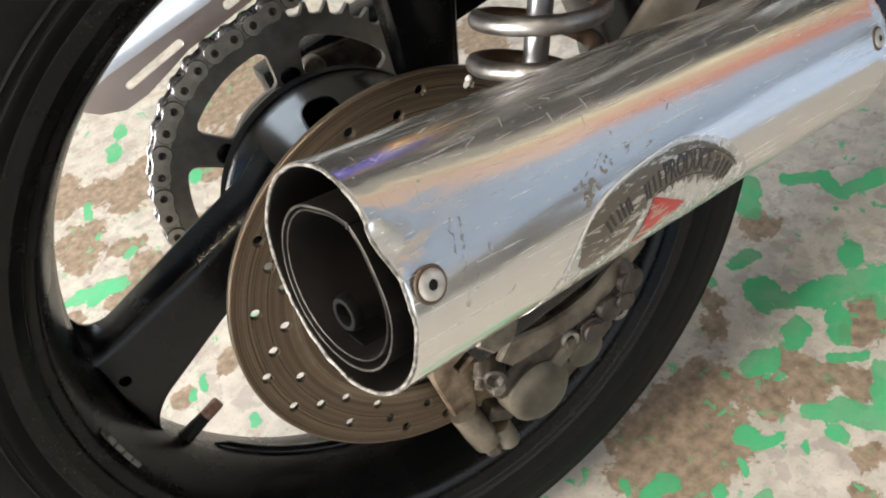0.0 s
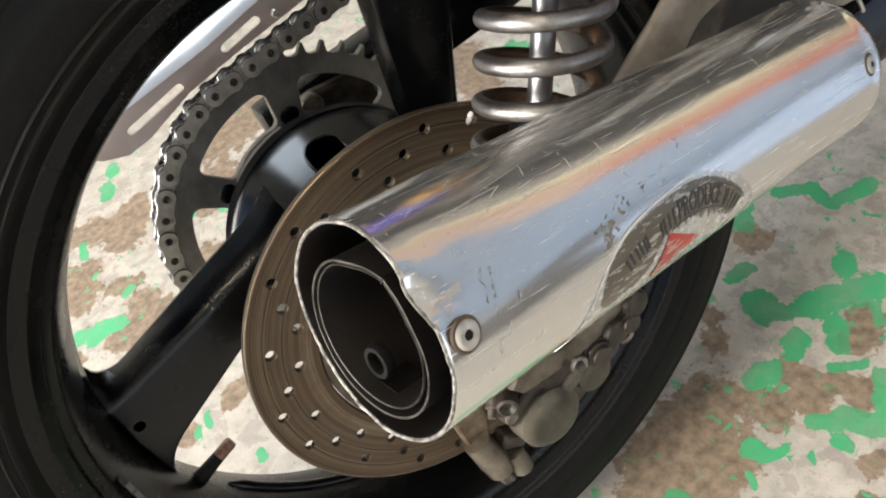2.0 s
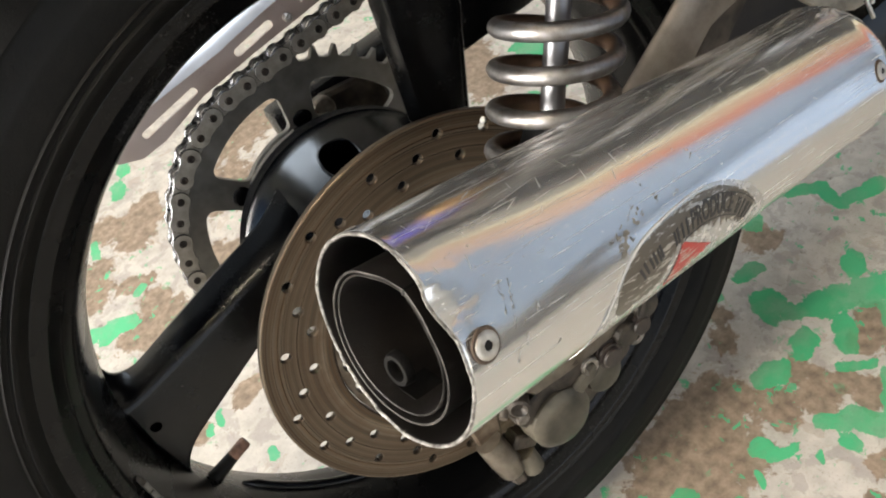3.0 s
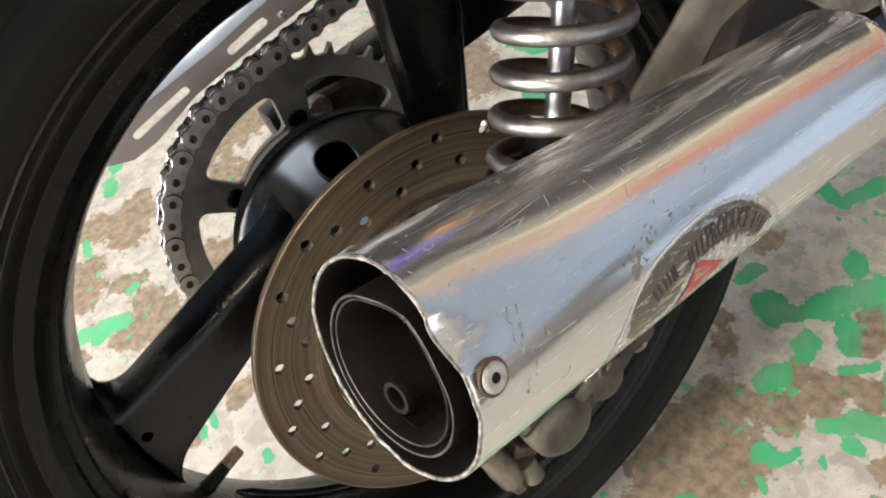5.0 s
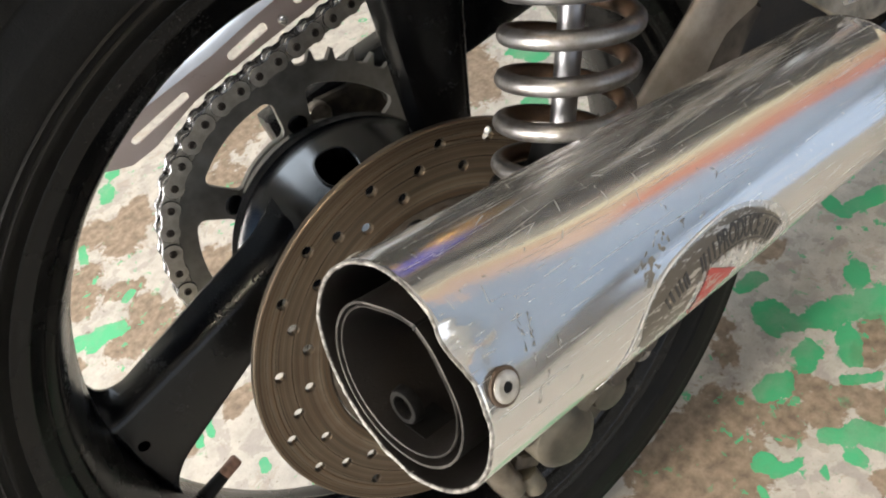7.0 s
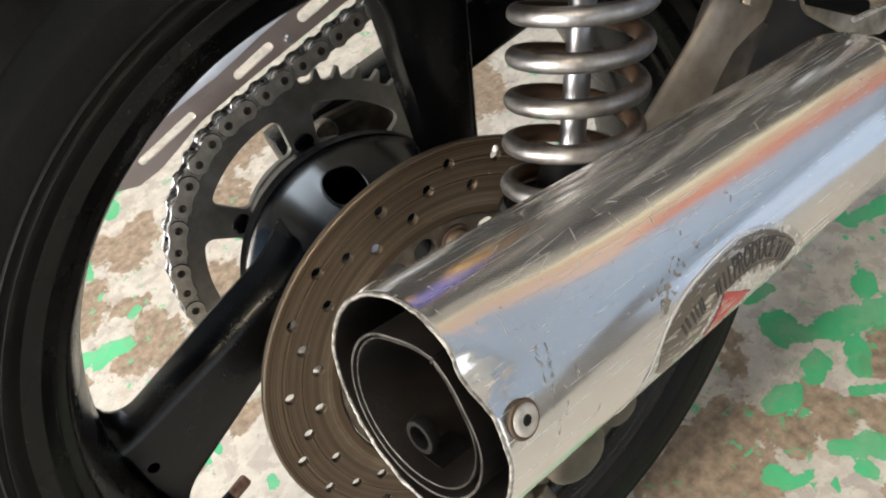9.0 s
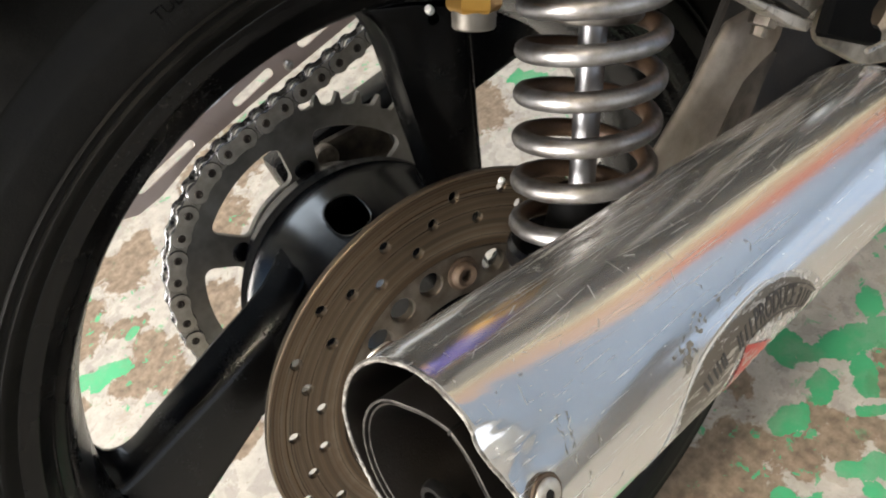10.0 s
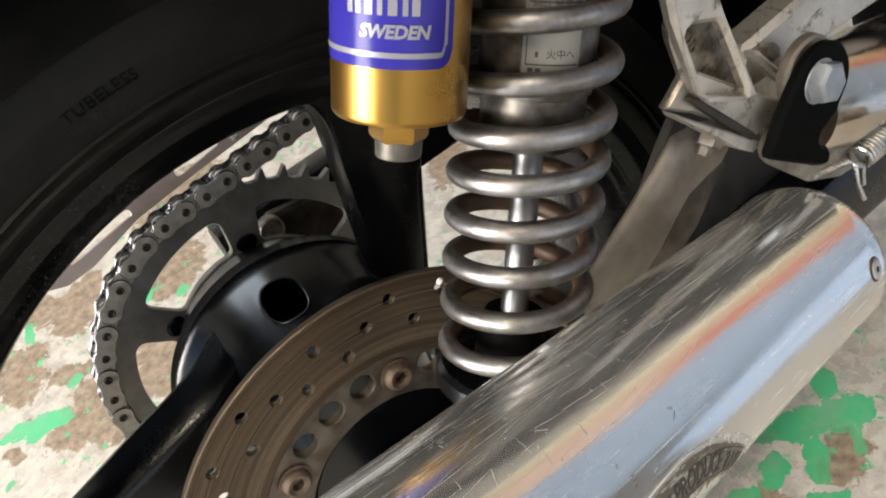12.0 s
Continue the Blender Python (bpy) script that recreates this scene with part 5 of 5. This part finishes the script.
# ---- brake caliper under the muffler ----
def brake_caliper():
    along = Vector((0.94, 0, 0.34)).normalized()
    cal = part("brake_caliper", block((0.084, 0.044, 0.062), 0.009, m=axes(Vector((0.040, -0.083, -0.086)), (0, -1, 0), along), segments=3), CALIPER, bike, "dirty cast alloy brake caliper on the disc")
    side = lambda x, z, y=-0.114: axes(Vector((x, y, z)), (0, -1, 0), along)
    part("piston_cover", turned([(0.002, 0.0085), (0.0150, 0.0085), (0.0190, 0.0072), (0.0222, 0.004), (0.0235, -0.010)], 48), OLIVE_CAST, cal, "large round piston housing", side(0.0170, -0.0925))
    part("piston_cover", turned([(0.002, 0.0060), (0.0100, 0.0060), (0.0130, 0.0042), (0.0145, -0.008)], 36), OLIVE_CAST, cal, "smaller round piston housing", side(0.0560, -0.0870))
    part("bridge", block((0.030, 0.020, 0.022), 0.005, m=side(0.034, -0.066, -0.106), segments=3), CALIPER, cal, "cast bridge between the housings", Matrix())
    part("pin_boss", turned([(0.0025, 0.010), (0.0052, 0.0135), (0.0068, 0.0125), (0.0072, -0.01)], 24), CALIPER, cal, "round boss of a slide pin", axes(Vector((0.000, -0.108, -0.0590)), (-0.5, -0.85, 0.1)))
    part("bleed_nipple", turned([(0.0012, 0.012), (0.0026, 0.0115), (0.0028, 0.006), (0.0045, 0.0055), (0.0048, -0.004)], 18), ZINC_DIRTY, cal, "dull bleed nipple", axes(Vector((-0.008, -0.104, -0.0610)), (-0.7, -0.65, -0.3)))
    for x, z in ((0.086, -0.076), (0.048, -0.070)):
        part("bolt", turned([(0.0030, 0.0010), (0.0032, 0.0050), (0.0058, 0.0060), (0.0066, 0.0050), (0.0068, -0.006)], 24), ZINC_DIRTY, cal, "dirty socket bolt", side(x, z))
    part("guide_sleeve", tube([(-0.0285, -0.098, -0.088), (-0.0262, -0.101, -0.106), (-0.0240, -0.103, -0.119), (-0.0237, -0.1035, -0.121)], [0.0092, 0.0098, 0.0096, 0.0086], 28), PALE_CAST, cal, "round guide sleeve", Matrix())
    part("guide_bolt", tube([(-0.0240, -0.103, -0.120), (-0.0228, -0.105, -0.130)], 0.0060, 6), CALIPER, cal, "hexagonal guide bolt", Matrix())
    part("guide_bolt", tube([(-0.0125, -0.104, -0.112), (-0.0115, -0.107, -0.128), (-0.0114, -0.1073, -0.1295)], [0.0074, 0.0076, 0.0064], 24), OLIVE_CAST, cal, "round end of the guide", Matrix())
    part("guide_neck", block((0.020, 0.012, 0.014), 0.004, m=axes(Vector((-0.008, -0.100, -0.104)), (0, -1, 0), (0.8, 0, -0.6)), segments=3), CALIPER, cal, "cast neck beside the guide", Matrix())
    for x, z, r0, y in ((0.0632, -0.0735, 0.0105, -0.117), (0.0905, -0.0680, 0.0098, -0.117)):  # rubber boots of the slide pins, in rings
        part("boot", turned([(0.0035, 0.0060), (r0 * 0.62, 0.0060), (r0 * 0.70, 0.0045), (r0 * 0.60, 0.0035), (r0 * 0.86, 0.0030), (r0 * 0.90, 0.0015), (r0 * 0.78, 0.0005), (r0, 0.0), (r0 * 1.05, -0.0030), (r0, -0.0080)], 32), BOOT, cal, "ringed brown rubber boot", side(x, z, y))
    part("pad_spring", tube([(0.006, -0.1115, -0.0470), (0.014, -0.1120, -0.0420), (0.022, -0.1120, -0.0450), (0.025, -0.1115, -0.0520)], 0.0022, 10), RUST_PLATE, cal, "rusty pad spring", Matrix(), 70)
    part("pad_window", turned([(0.0005, 0.0010), (0.0085, 0.0010), (0.0095, -0.0010)], 28), BOOT, cal, "dark brown pad opening", side(0.0160, -0.0480, -0.1085))
    part("body_step", block((0.034, 0.014, 0.012), 0.004, m=side(0.0060, -0.0700, -0.1100), segments=3), CALIPER, cal, "cast step of the body", Matrix())
    part("cover_bolt", turned([(0.0016, 0.0022), (0.0030, 0.0026), (0.0046, 0.0020), (0.0050, 0.0)], 6), ZINC_DIRTY, cal, "small hexagonal bolt", side(-0.0060, -0.0690, -0.1160))
    part("body_step", block((0.026, 0.012, 0.016), 0.005, m=side(0.0420, -0.0780, -0.1120), segments=3), OLIVE_CAST, cal, "cast step of the body", Matrix())
    outline = [(-0.036, -0.050), (-0.030, -0.034), (0.000, -0.036), (0.034, -0.050), (0.030, -0.060), (0.004, -0.058), (-0.012, -0.068), (-0.018, -0.096), (-0.034, -0.098)]
    slot = [(-0.020, -0.052), (-0.008, -0.048), (0.006, -0.049), (0.006, -0.053), (-0.008, -0.054), (-0.019, -0.058)]
    part("caliper_bracket", plate([outline, slot], 0.009, 0.0015, 0.088), RUST_PLATE, cal, "brown rusty caliper bracket", SIDE)
    bar = [(0.001, -0.050), (0.0077, -0.0608), (0.0286, -0.0638), (0.0523, -0.0660), (0.0755, -0.0645), (0.0961, -0.0545), (0.1180, -0.0430), (0.1200, -0.0290), (0.0925, -0.0400), (0.0746, -0.0480), (0.0537, -0.0490), (0.0341, -0.0470), (0.012, -0.040)]
    part("torque_bar", plate([bar], 0.006, 0.0018, 0.111), PALE_CAST, cal, "dirty torque bar", SIDE)
    hose = [(0.078, -0.110, -0.074), (0.092, -0.118, -0.066), (0.100, -0.116, -0.050), (0.098, -0.108, -0.034), (0.120, -0.100, -0.014)]
    part("hose_fitting", tube(hose, 0.0052, 16), CALIPER, cal, "steel hose fitting", Matrix(), 70)
    for x, z in ((0.080, -0.068), (0.099, -0.058)):
        part("banjo_ring", turned([(0.0045, 0.003), (0.0085, 0.003), (0.0095, 0.0015), (0.0095, -0.004)], 28), CALIPER, cal, "round banjo ring", side(x, z, -0.118))


PALE_CAST = coated("pale_cast", (0.06, 0.047, 0.034), (0.22, 0.19, 0.15), 0.38, 700, 0.6, 0.4, 50)
OLIVE_CAST = coated("olive_cast", (0.032, 0.026, 0.018), (0.118, 0.102, 0.074), 0.5, 700, 0.3, 0.4, 45)
BOOT = coated("brown_boot", (0.012, 0.008, 0.006), (0.055, 0.038, 0.028), 0.45, 900, 0.0, 0.3, 120)
CALIPER = coated("grimy_caliper", (0.010, 0.0075, 0.0055), (0.074, 0.058, 0.043), 0.5, 500, 0.3, 0.8, 75)
ZINC_DIRTY = coated("dirty_zinc", (0.12, 0.10, 0.08), (0.34, 0.31, 0.275), 0.45, 900, 0.8, 0.3, 110)
RUST_PLATE = coated("rusty_plate", (0.07, 0.045, 0.028), (0.24, 0.185, 0.13), 0.6, 700, 0.5, 0.45, 90)
brake_caliper()


# ---- swingarm, inner fender and what lies ahead of the wheel ----
def swingarm():
    arm = part("swingarm", block((0.50, 0.034, 0.052), 0.006, m=Matrix.Translation((0.235, -0.1120, 0.004)) @ pose(0, 0, 0, 0, -2, 0)), BLACK, bike, "black box-section swingarm")
    part("swingarm", block((0.60, 0.030, 0.052), 0.006, m=Matrix.Translation((0.300, 0.1560, 0.052)) @ pose(0, 0, 0, 0, -2, 0)), BLACK, bike, "black box-section swingarm behind the chain")
    part("axle_nut", turned([(0.006, 0.016), (0.0125, 0.0155), (0.0145, 0.013), (0.0145, 0.003), (0.019, 0.0025), (0.019, 0.0)], 6), GRIMY_NUT, arm, "dull axle nut", axes((0, -0.129, 0), (0, -1, 0)))
    plate_side = [(0.030, 0.026), (0.036, 0.018), (0.080, 0.014), (0.088, 0.022), (0.088, 0.048), (0.070, 0.062), (0.038, 0.066), (0.030, 0.058)]
    adjuster = part("chain_adjuster", plate([plate_side], 0.012, 0.003, -0.140), CALIPER, bike, "brown grimy chain adjuster behind the sprocket", SIDE)
    part("adjuster_nut", turned([(0.003, 0.006), (0.0085, 0.006), (0.0098, 0.0045), (0.0098, -0.002)], 24), ZINC_DIRTY, adjuster, "pale round adjuster nut", axes((0.0335, 0.1275, 0.0590), (0, -1, 0)))
    tabs = bmesh.new()
    block((0.026, 0.016, 0.060), 0.003, tabs, Matrix.Translation((0.030, -0.150, 0.050)) @ pose(0, 0, 0, 0, 24, 0))
    part("shock_mount", tabs, BLACK, arm, "black shock mount", Matrix())


GRIMY_NUT = coated("grimy_nut", (0.05, 0.042, 0.032), (0.16, 0.14, 0.115), 0.5, 800, 0.5, 0.3, 120)
swingarm()


def inner_fender():
    bm = bmesh.new()
    rows = []
    for i in range(25):
        a = radians(14 + 64 * i / 24)
        row = []
        for y, dr in ((-0.104, -0.035), (-0.100, -0.010), (-0.085, 0.0), (0.0, 0.004), (0.085, 0.0), (0.100, -0.010), (0.104, -0.035)):
            row.append(bm.verts.new(((0.345 + dr) * math.cos(a), y, (0.345 + dr) * math.sin(a))))
        for y, dr in ((0.101, -0.035), (0.097, -0.008), (0.083, 0.003), (0.0, 0.007), (-0.083, 0.003), (-0.097, -0.008), (-0.101, -0.035)):
            row.append(bm.verts.new(((0.345 + dr) * math.cos(a), y, (0.345 + dr) * math.sin(a))))
        rows.append(row)
    for a, b in zip(rows, rows[1:]):
        for k in range(len(a)):
            bm.faces.new((a[k - 1], a[k], b[k], b[k - 1]))
    bm.faces.new(rows[0]), bm.faces.new(rows[-1])
    part("inner_fender", bm, BLACK_MATT, bike, "black plastic fender ahead of the wheel")
    # Unseen engine and tank, added to keep light from beyond off the floor.
    part("engine", block((0.42, 0.26, 0.52), 0.05, m=Matrix.Translation((0.86, 0.0, 0.12)), segments=4), BLACK_MATT, bike, "unseen black engine added ahead of the rear wheel")
    part("fuel_tank", block((0.58, 0.24, 0.28), 0.07, m=Matrix.Translation((0.74, 0.02, 0.58)), segments=4), BLACK, bike, "unseen black fuel tank added ahead of the seat")
    part("frame_panel", block((0.50, 0.20, 0.30), 0.03, m=Matrix.Translation((0.60, 0.0, 0.26)), segments=4), BLACK_MATT, bike, "black side of the frame ahead of the wheel")


inner_fender()


def rear_fender():
    """An unseen black fender over the tyre, under the seat, added to block light."""
    bm = bmesh.new()
    rows = []
    for i in range(25):
        a = radians(66 + 56 * i / 24)
        rows.append([bm.verts.new(((0.372 + dr) * math.cos(a), y, (0.372 + dr) * math.sin(a)))
                     for y, dr in ((-0.105, -0.030), (-0.098, -0.006), (-0.070, 0.004), (0.070, 0.004), (0.098, -0.006), (0.105, -0.030), (0.102, -0.030), (0.095, -0.003), (0.068, 0.007), (-0.068, 0.007), (-0.095, -0.003), (-0.102, -0.030))])
    for a, b in zip(rows, rows[1:]):
        for k in range(len(a)):
            bm.faces.new((a[k - 1], a[k], b[k], b[k - 1]))
    bm.faces.new(rows[0]), bm.faces.new(rows[-1])
    part("rear_fender", bm, BLACK_MATT, bike, "unseen black plastic fender added over the rear tyre")


rear_fender()


def seat_unit():
    """Unseen seat and tail, added to keep light off the wheel from above."""
    seat = part("seat", block((0.85, 0.25, 0.11), 0.04, m=Matrix.Translation((0.26, 0.02, 0.60)) @ pose(0, 0, 0, 0, 5, 0), segments=4), BLACK_MATT, bike, "unseen black seat added over the rear wheel")
    part("tail_panel", block((0.78, 0.21, 0.12), 0.03, m=Matrix.Translation((0.26, 0.02, 0.49)) @ pose(0, 0, 0, 0, 5, 0), segments=4), BLACK, seat, "unseen black tail panel added under the seat", Matrix())


seat_unit()


# ---- passenger footrest, hanger and pipe at the muffler's front ----
def footrest():
    hold = [(0.1488, 0.2400), (0.1491, 0.2169), (0.1497, 0.2087), (0.1545, 0.1866), (0.1558, 0.1761), (0.1603, 0.1693), (0.1830, 0.1568), (0.1890, 0.1560), (0.1885, 0.1600), (0.1768, 0.1975), (0.1752, 0.2038), (0.1720, 0.2400)]
    pocket = [(0.1545, 0.2005), (0.1560, 0.2026), (0.1593, 0.2031), (0.1712, 0.1986), (0.1730, 0.1965), (0.1751, 0.1900), (0.1830, 0.1622), (0.1822, 0.1602), (0.1801, 0.1604), (0.1625, 0.1706), (0.1580, 0.1765), (0.1544, 0.1962)]
    peg = part("footrest_holder", plate([hold, pocket], 0.007, 0.0018, 0.161), CAST, bike, "cast alloy footrest holder with a deep pocket", SIDE)
    floor_of = bmesh.new()
    wide = [(0.1722 + (x - 0.168) * 1.22, 0.184 + (z - 0.184) * 1.10) for x, z in pocket]
    plate([wide], 0.003, 0.0, 0.1545, floor_of)
    for z0, w in ((0.1760, 0.0105), (0.1725, 0.0120), (0.1870, 0.0060), (0.1895, 0.0075), (0.1915, 0.0055)):  # cast marks on its bottom
        x0 = 0.1662 + 0.30 * (0.186 - z0)
        tube([(x0 - w / 2, z0 + 0.0004, 0.1574), (x0, z0 - 0.0006, 0.1581), (x0 + w / 2, z0 + 0.0008, 0.1574)], 0.0006, 6, floor_of)
    part("pocket_floor", floor_of, POCKET, peg, "grimy rough-cast bottom of the pocket", SIDE)
    body = [(0.1452, 0.1728), (0.1462, 0.1744), (0.1575, 0.1822), (0.1620, 0.1815), (0.1979, 0.1500), (0.2097, 0.1398), (0.2079, 0.1324), (0.1936, 0.1312), (0.1880, 0.1365), (0.1580, 0.1640), (0.1545, 0.1660)]
    base = part("footrest_base", plate([body], 0.005, 0.0012, 0.1565), CAST, bike, "cast alloy footrest base", SIDE)
    sheet = [(0.1470, 0.1706), (0.1490, 0.1690), (0.1596, 0.1592), (0.1905, 0.1312), (0.1897, 0.1290), (0.1860, 0.1282), (0.1762, 0.1362), (0.1616, 0.1530), (0.1480, 0.1678)]
    part("base_plate", plate([sheet], 0.009, 0.0008, 0.156), CAST, base, "lower base plate", SIDE)
    strip = [(0.1543, 0.1724), (0.1560, 0.1736), (0.1590, 0.1712), (0.1882, 0.1372), (0.1878, 0.1350), (0.1852, 0.1353), (0.1700, 0.1530)]
    part("gasket", plate([strip], 0.0050, 0.0006, 0.1606), GRIMY_CAST, base, "brown rubber gasket", SIDE)
    part("nut", turned([(0.0030, 0.0100), (0.0034, 0.0105), (0.0036, 0.0065), (0.0058, 0.0060), (0.0064, 0.0050), (0.0064, 0.0006), (0.0090, 0.0004), (0.0090, 0.0)], 6), ZINC_DIRTY, base, "hexagonal nut", axes(Vector((0.1725, -0.1560, 0.1445)), Vector((-0.69, 0, -0.72))))
    arm = [(0.1830, 0.1370), (0.1990, 0.1300), (0.2053, 0.1212), (0.1990, 0.1125), (0.1927, 0.1078), (0.1820, 0.1064), (0.1706, 0.1040), (0.1600, 0.0965), (0.1501, 0.0882), (0.1370, 0.0800), (0.0900, 0.0420), (0.0470, 0.0645),
           (0.0755, 0.0830), (0.1075, 0.1025), (0.1415, 0.1222), (0.1640, 0.1360), (0.1680, 0.1390)]
    stay = part("footrest_stay", plate([arm], 0.006, 0.0024, 0.134), STAY, bike, "grey cast alloy stay behind the muffler", SIDE, 60)
    rib = [(0.2075, 0.0990), (0.2060, 0.0950), (0.1963, 0.0872), (0.1814, 0.0719), (0.1589, 0.0600), (0.1100, 0.0300), (0.1100, 0.0420), (0.1574, 0.0800), (0.1753, 0.0990), (0.1900, 0.1050), (0.1990, 0.1080)]
    # The flank is a darker brown than the stay's face.
    part("rib", plate([rib], 0.009, 0.0025, 0.121), RIB_BROWN, stay, "recessed brown flank of the stay", SIDE)
    beam = [(0.2050, 0.1400), (0.2600, 0.1390), (0.3500, 0.1350), (0.3500, 0.1740), (0.2450, 0.1668), (0.2100, 0.1632), (0.2030, 0.1540)]
    bar = part("frame_bar", plate([beam], 0.018, 0.003, 0.128), CAST, bike, "pale alloy frame bar", SIDE)
    dark = [(0.150, 0.052), (0.196, 0.104), (0.215, 0.122), (0.300, 0.118), (0.330, 0.060), (0.300, 0.010), (0.190, -0.004)]
    part("side_plate", plate([dark], 0.006, 0.0015, 0.092), SIDE_BROWN, bike, "dark brown grimy side plate ahead of the stay", SIDE)
    strip = [(0.2048, 0.1618), (0.2060, 0.1640), (0.2092, 0.1624), (0.2303, 0.1356), (0.2297, 0.1335), (0.2264, 0.1333)]
    part("flange", plate([strip], 0.006, 0.0012, 0.1470), CAST, bar, "alloy flange", SIDE)
    part("bolt", turned([(0.002, 0.0052), (0.0038, 0.0050), (0.0042, 0.0042), (0.0042, 0.0)], 6), CAST_DIRTY, bar, "small hexagonal bolt", axes(Vector((0.2200, -0.1465, 0.1540)), (0.1, -0.9, 0.4)))
    part("hanger_boss", turned([(0.004, 0.0), (0.0150, 0.0), (0.0162, -0.0012), (0.0165, -0.005)], 40), STAY, bar, "round alloy boss behind the hanger", axes((0.2240, -0.1660, 0.1468), (0, -1, 0)))
    part("frame_bar", tube([(0.205, -0.10, 0.215), (0.260, -0.10, 0.190), (0.340, -0.10, 0.150)], 0.011, 20), BLACK, bike, "black frame tube")


STAY = coated("weathered_stay", (0.19, 0.160, 0.135), (0.37, 0.33, 0.29), 0.56, 1000, 0.8, 0.35, 60)
POCKET = coated("pocket_cast", (0.075, 0.058, 0.04), (0.30, 0.255, 0.20), 0.42, 500, 0.7, 1.0, 160)
RIB_BROWN = coated("brown_rib", (0.035, 0.027, 0.020), (0.13, 0.108, 0.086), 0.5, 800, 0.6, 0.4, 60)
SIDE_BROWN = coated("grimy_side", (0.005, 0.0038, 0.003), (0.026, 0.0205, 0.016), 0.6, 800, 0.2, 0.4, 40)
GRIMY_CAST = coated("grimy_cast", (0.007, 0.0053, 0.0038), (0.034, 0.027, 0.019), 0.65, 800, 0.0, 0.4, 90)
footrest()


def muffler_hanger():
    top = arc(0.0185, -28, 138, 14, 0.2228, 0.1432)
    outline = top + [(0.2031, 0.1500), (0.1947, 0.1404), (0.1868, 0.1285), (0.1872, 0.1262), (0.2165, 0.1039), (0.2225, 0.1006), (0.2258, 0.1018), (0.2267, 0.1062), (0.2250, 0.1095), (0.2205, 0.1130), (0.2193, 0.1170), (0.2205, 0.1200), (0.2313, 0.1244)]
    hanger = part("rubber_hanger", plate([outline], 0.006, 0.0016, 0.167), BLACK_MATT, bike, "black rubber muffler hanger", SIDE)
    part("washer", turned([(0.004, 0.0008), (0.0096, 0.0008), (0.0099, 0.0004), (0.0099, 0.0)], 32), ZINC, hanger, "zinc washer", axes((0.2202, -0.1728, 0.1464), (0, -1, 0)))
    part("bolt_head", turned([(0.0005, 0.0070), (0.0074, 0.0070), (0.0090, 0.0060), (0.0094, 0.0050), (0.0094, 0.0)], 6), ZINC, hanger, "zinc hexagonal bolt head", axes((0.2202, -0.1732, 0.1464), (0.05, -1, 0.1), (0.8, 0, 0.6)), 20)
    tab = [(0.2080, 0.1345), (0.2050, 0.1330), (0.1965, 0.1243), (0.1953, 0.1215), (0.1957, 0.1180), (0.1983, 0.1130), (0.2249, 0.0852), (0.2484, 0.0731), (0.2700, 0.0700), (0.2700, 0.0853), (0.2393, 0.1010), (0.2300, 0.1250)]
    part("hanger_tab", plate([tab], 0.004, 0.0010, 0.158), CAST_DIRTY, bike, "grey steel hanger tab", SIDE)
    pipe = [(0.2330, -0.148, 0.1190), (0.2640, -0.150, 0.1090), (0.3000, -0.140, 0.0960), (0.3600, -0.120, 0.0700), (0.4400, -0.100, 0.0300)]
    part("exhaust_pipe", tube(pipe, [0.0245, 0.0265, 0.0270, 0.0270, 0.0270], 40), PIPE_STEEL, bike, "dull steel exhaust pipe", smooth=70)
    coil = []
    for i in range(12 * 14):
        a, k = 2 * math.pi * i / 12, i / (12 * 14)
        o = Vector((0.2200 + 0.040 * k, -0.1900 + 0.004 * k, 0.1120 - 0.006 * k))
        coil.append(o + Vector((0.1, math.cos(a) * 0.0050, math.sin(a) * 0.0050)) * Vector((0.01, 1, 1)))
    hook = [Vector((0.2160, -0.1960, 0.0950)), Vector((0.2130, -0.1950, 0.1050)), Vector((0.2150, -0.1925, 0.1130))]
    part("hook_spring", tube(hook + coil, 0.0011, 8), STEEL, bike, "steel exhaust hook spring")
    part("hook_wire", tube([(0.1930, -0.1880, 0.1190), (0.2030, -0.1880, 0.1165), (0.2130, -0.1900, 0.1150), (0.2190, -0.1930, 0.1100), (0.2180, -0.1940, 0.1010)], 0.0013, 8), STEEL, bike, "bent steel hook")


PIPE_STEEL = coated("exhaust_steel", (0.52, 0.44, 0.36), (0.70, 0.63, 0.55), 0.22, 900, 1.0, 0.1, 40)
muffler_hanger()


def cable_tie_ends():
    nub = mesh_of(turned([(0.0004, 0.0060), (0.0016, 0.0056), (0.0022, 0.0040), (0.0022, 0.0)], 14), "cable_tie_end", WHITE)
    for p in ((0.0639, -0.0715, 0.0955), (0.0697, -0.0570, 0.1882)):
        part("cable_tie_end", nub, None, bike, "small white plastic tie end", axes(p, (-0.4, -0.7, 0.5)))


cable_tie_ends()
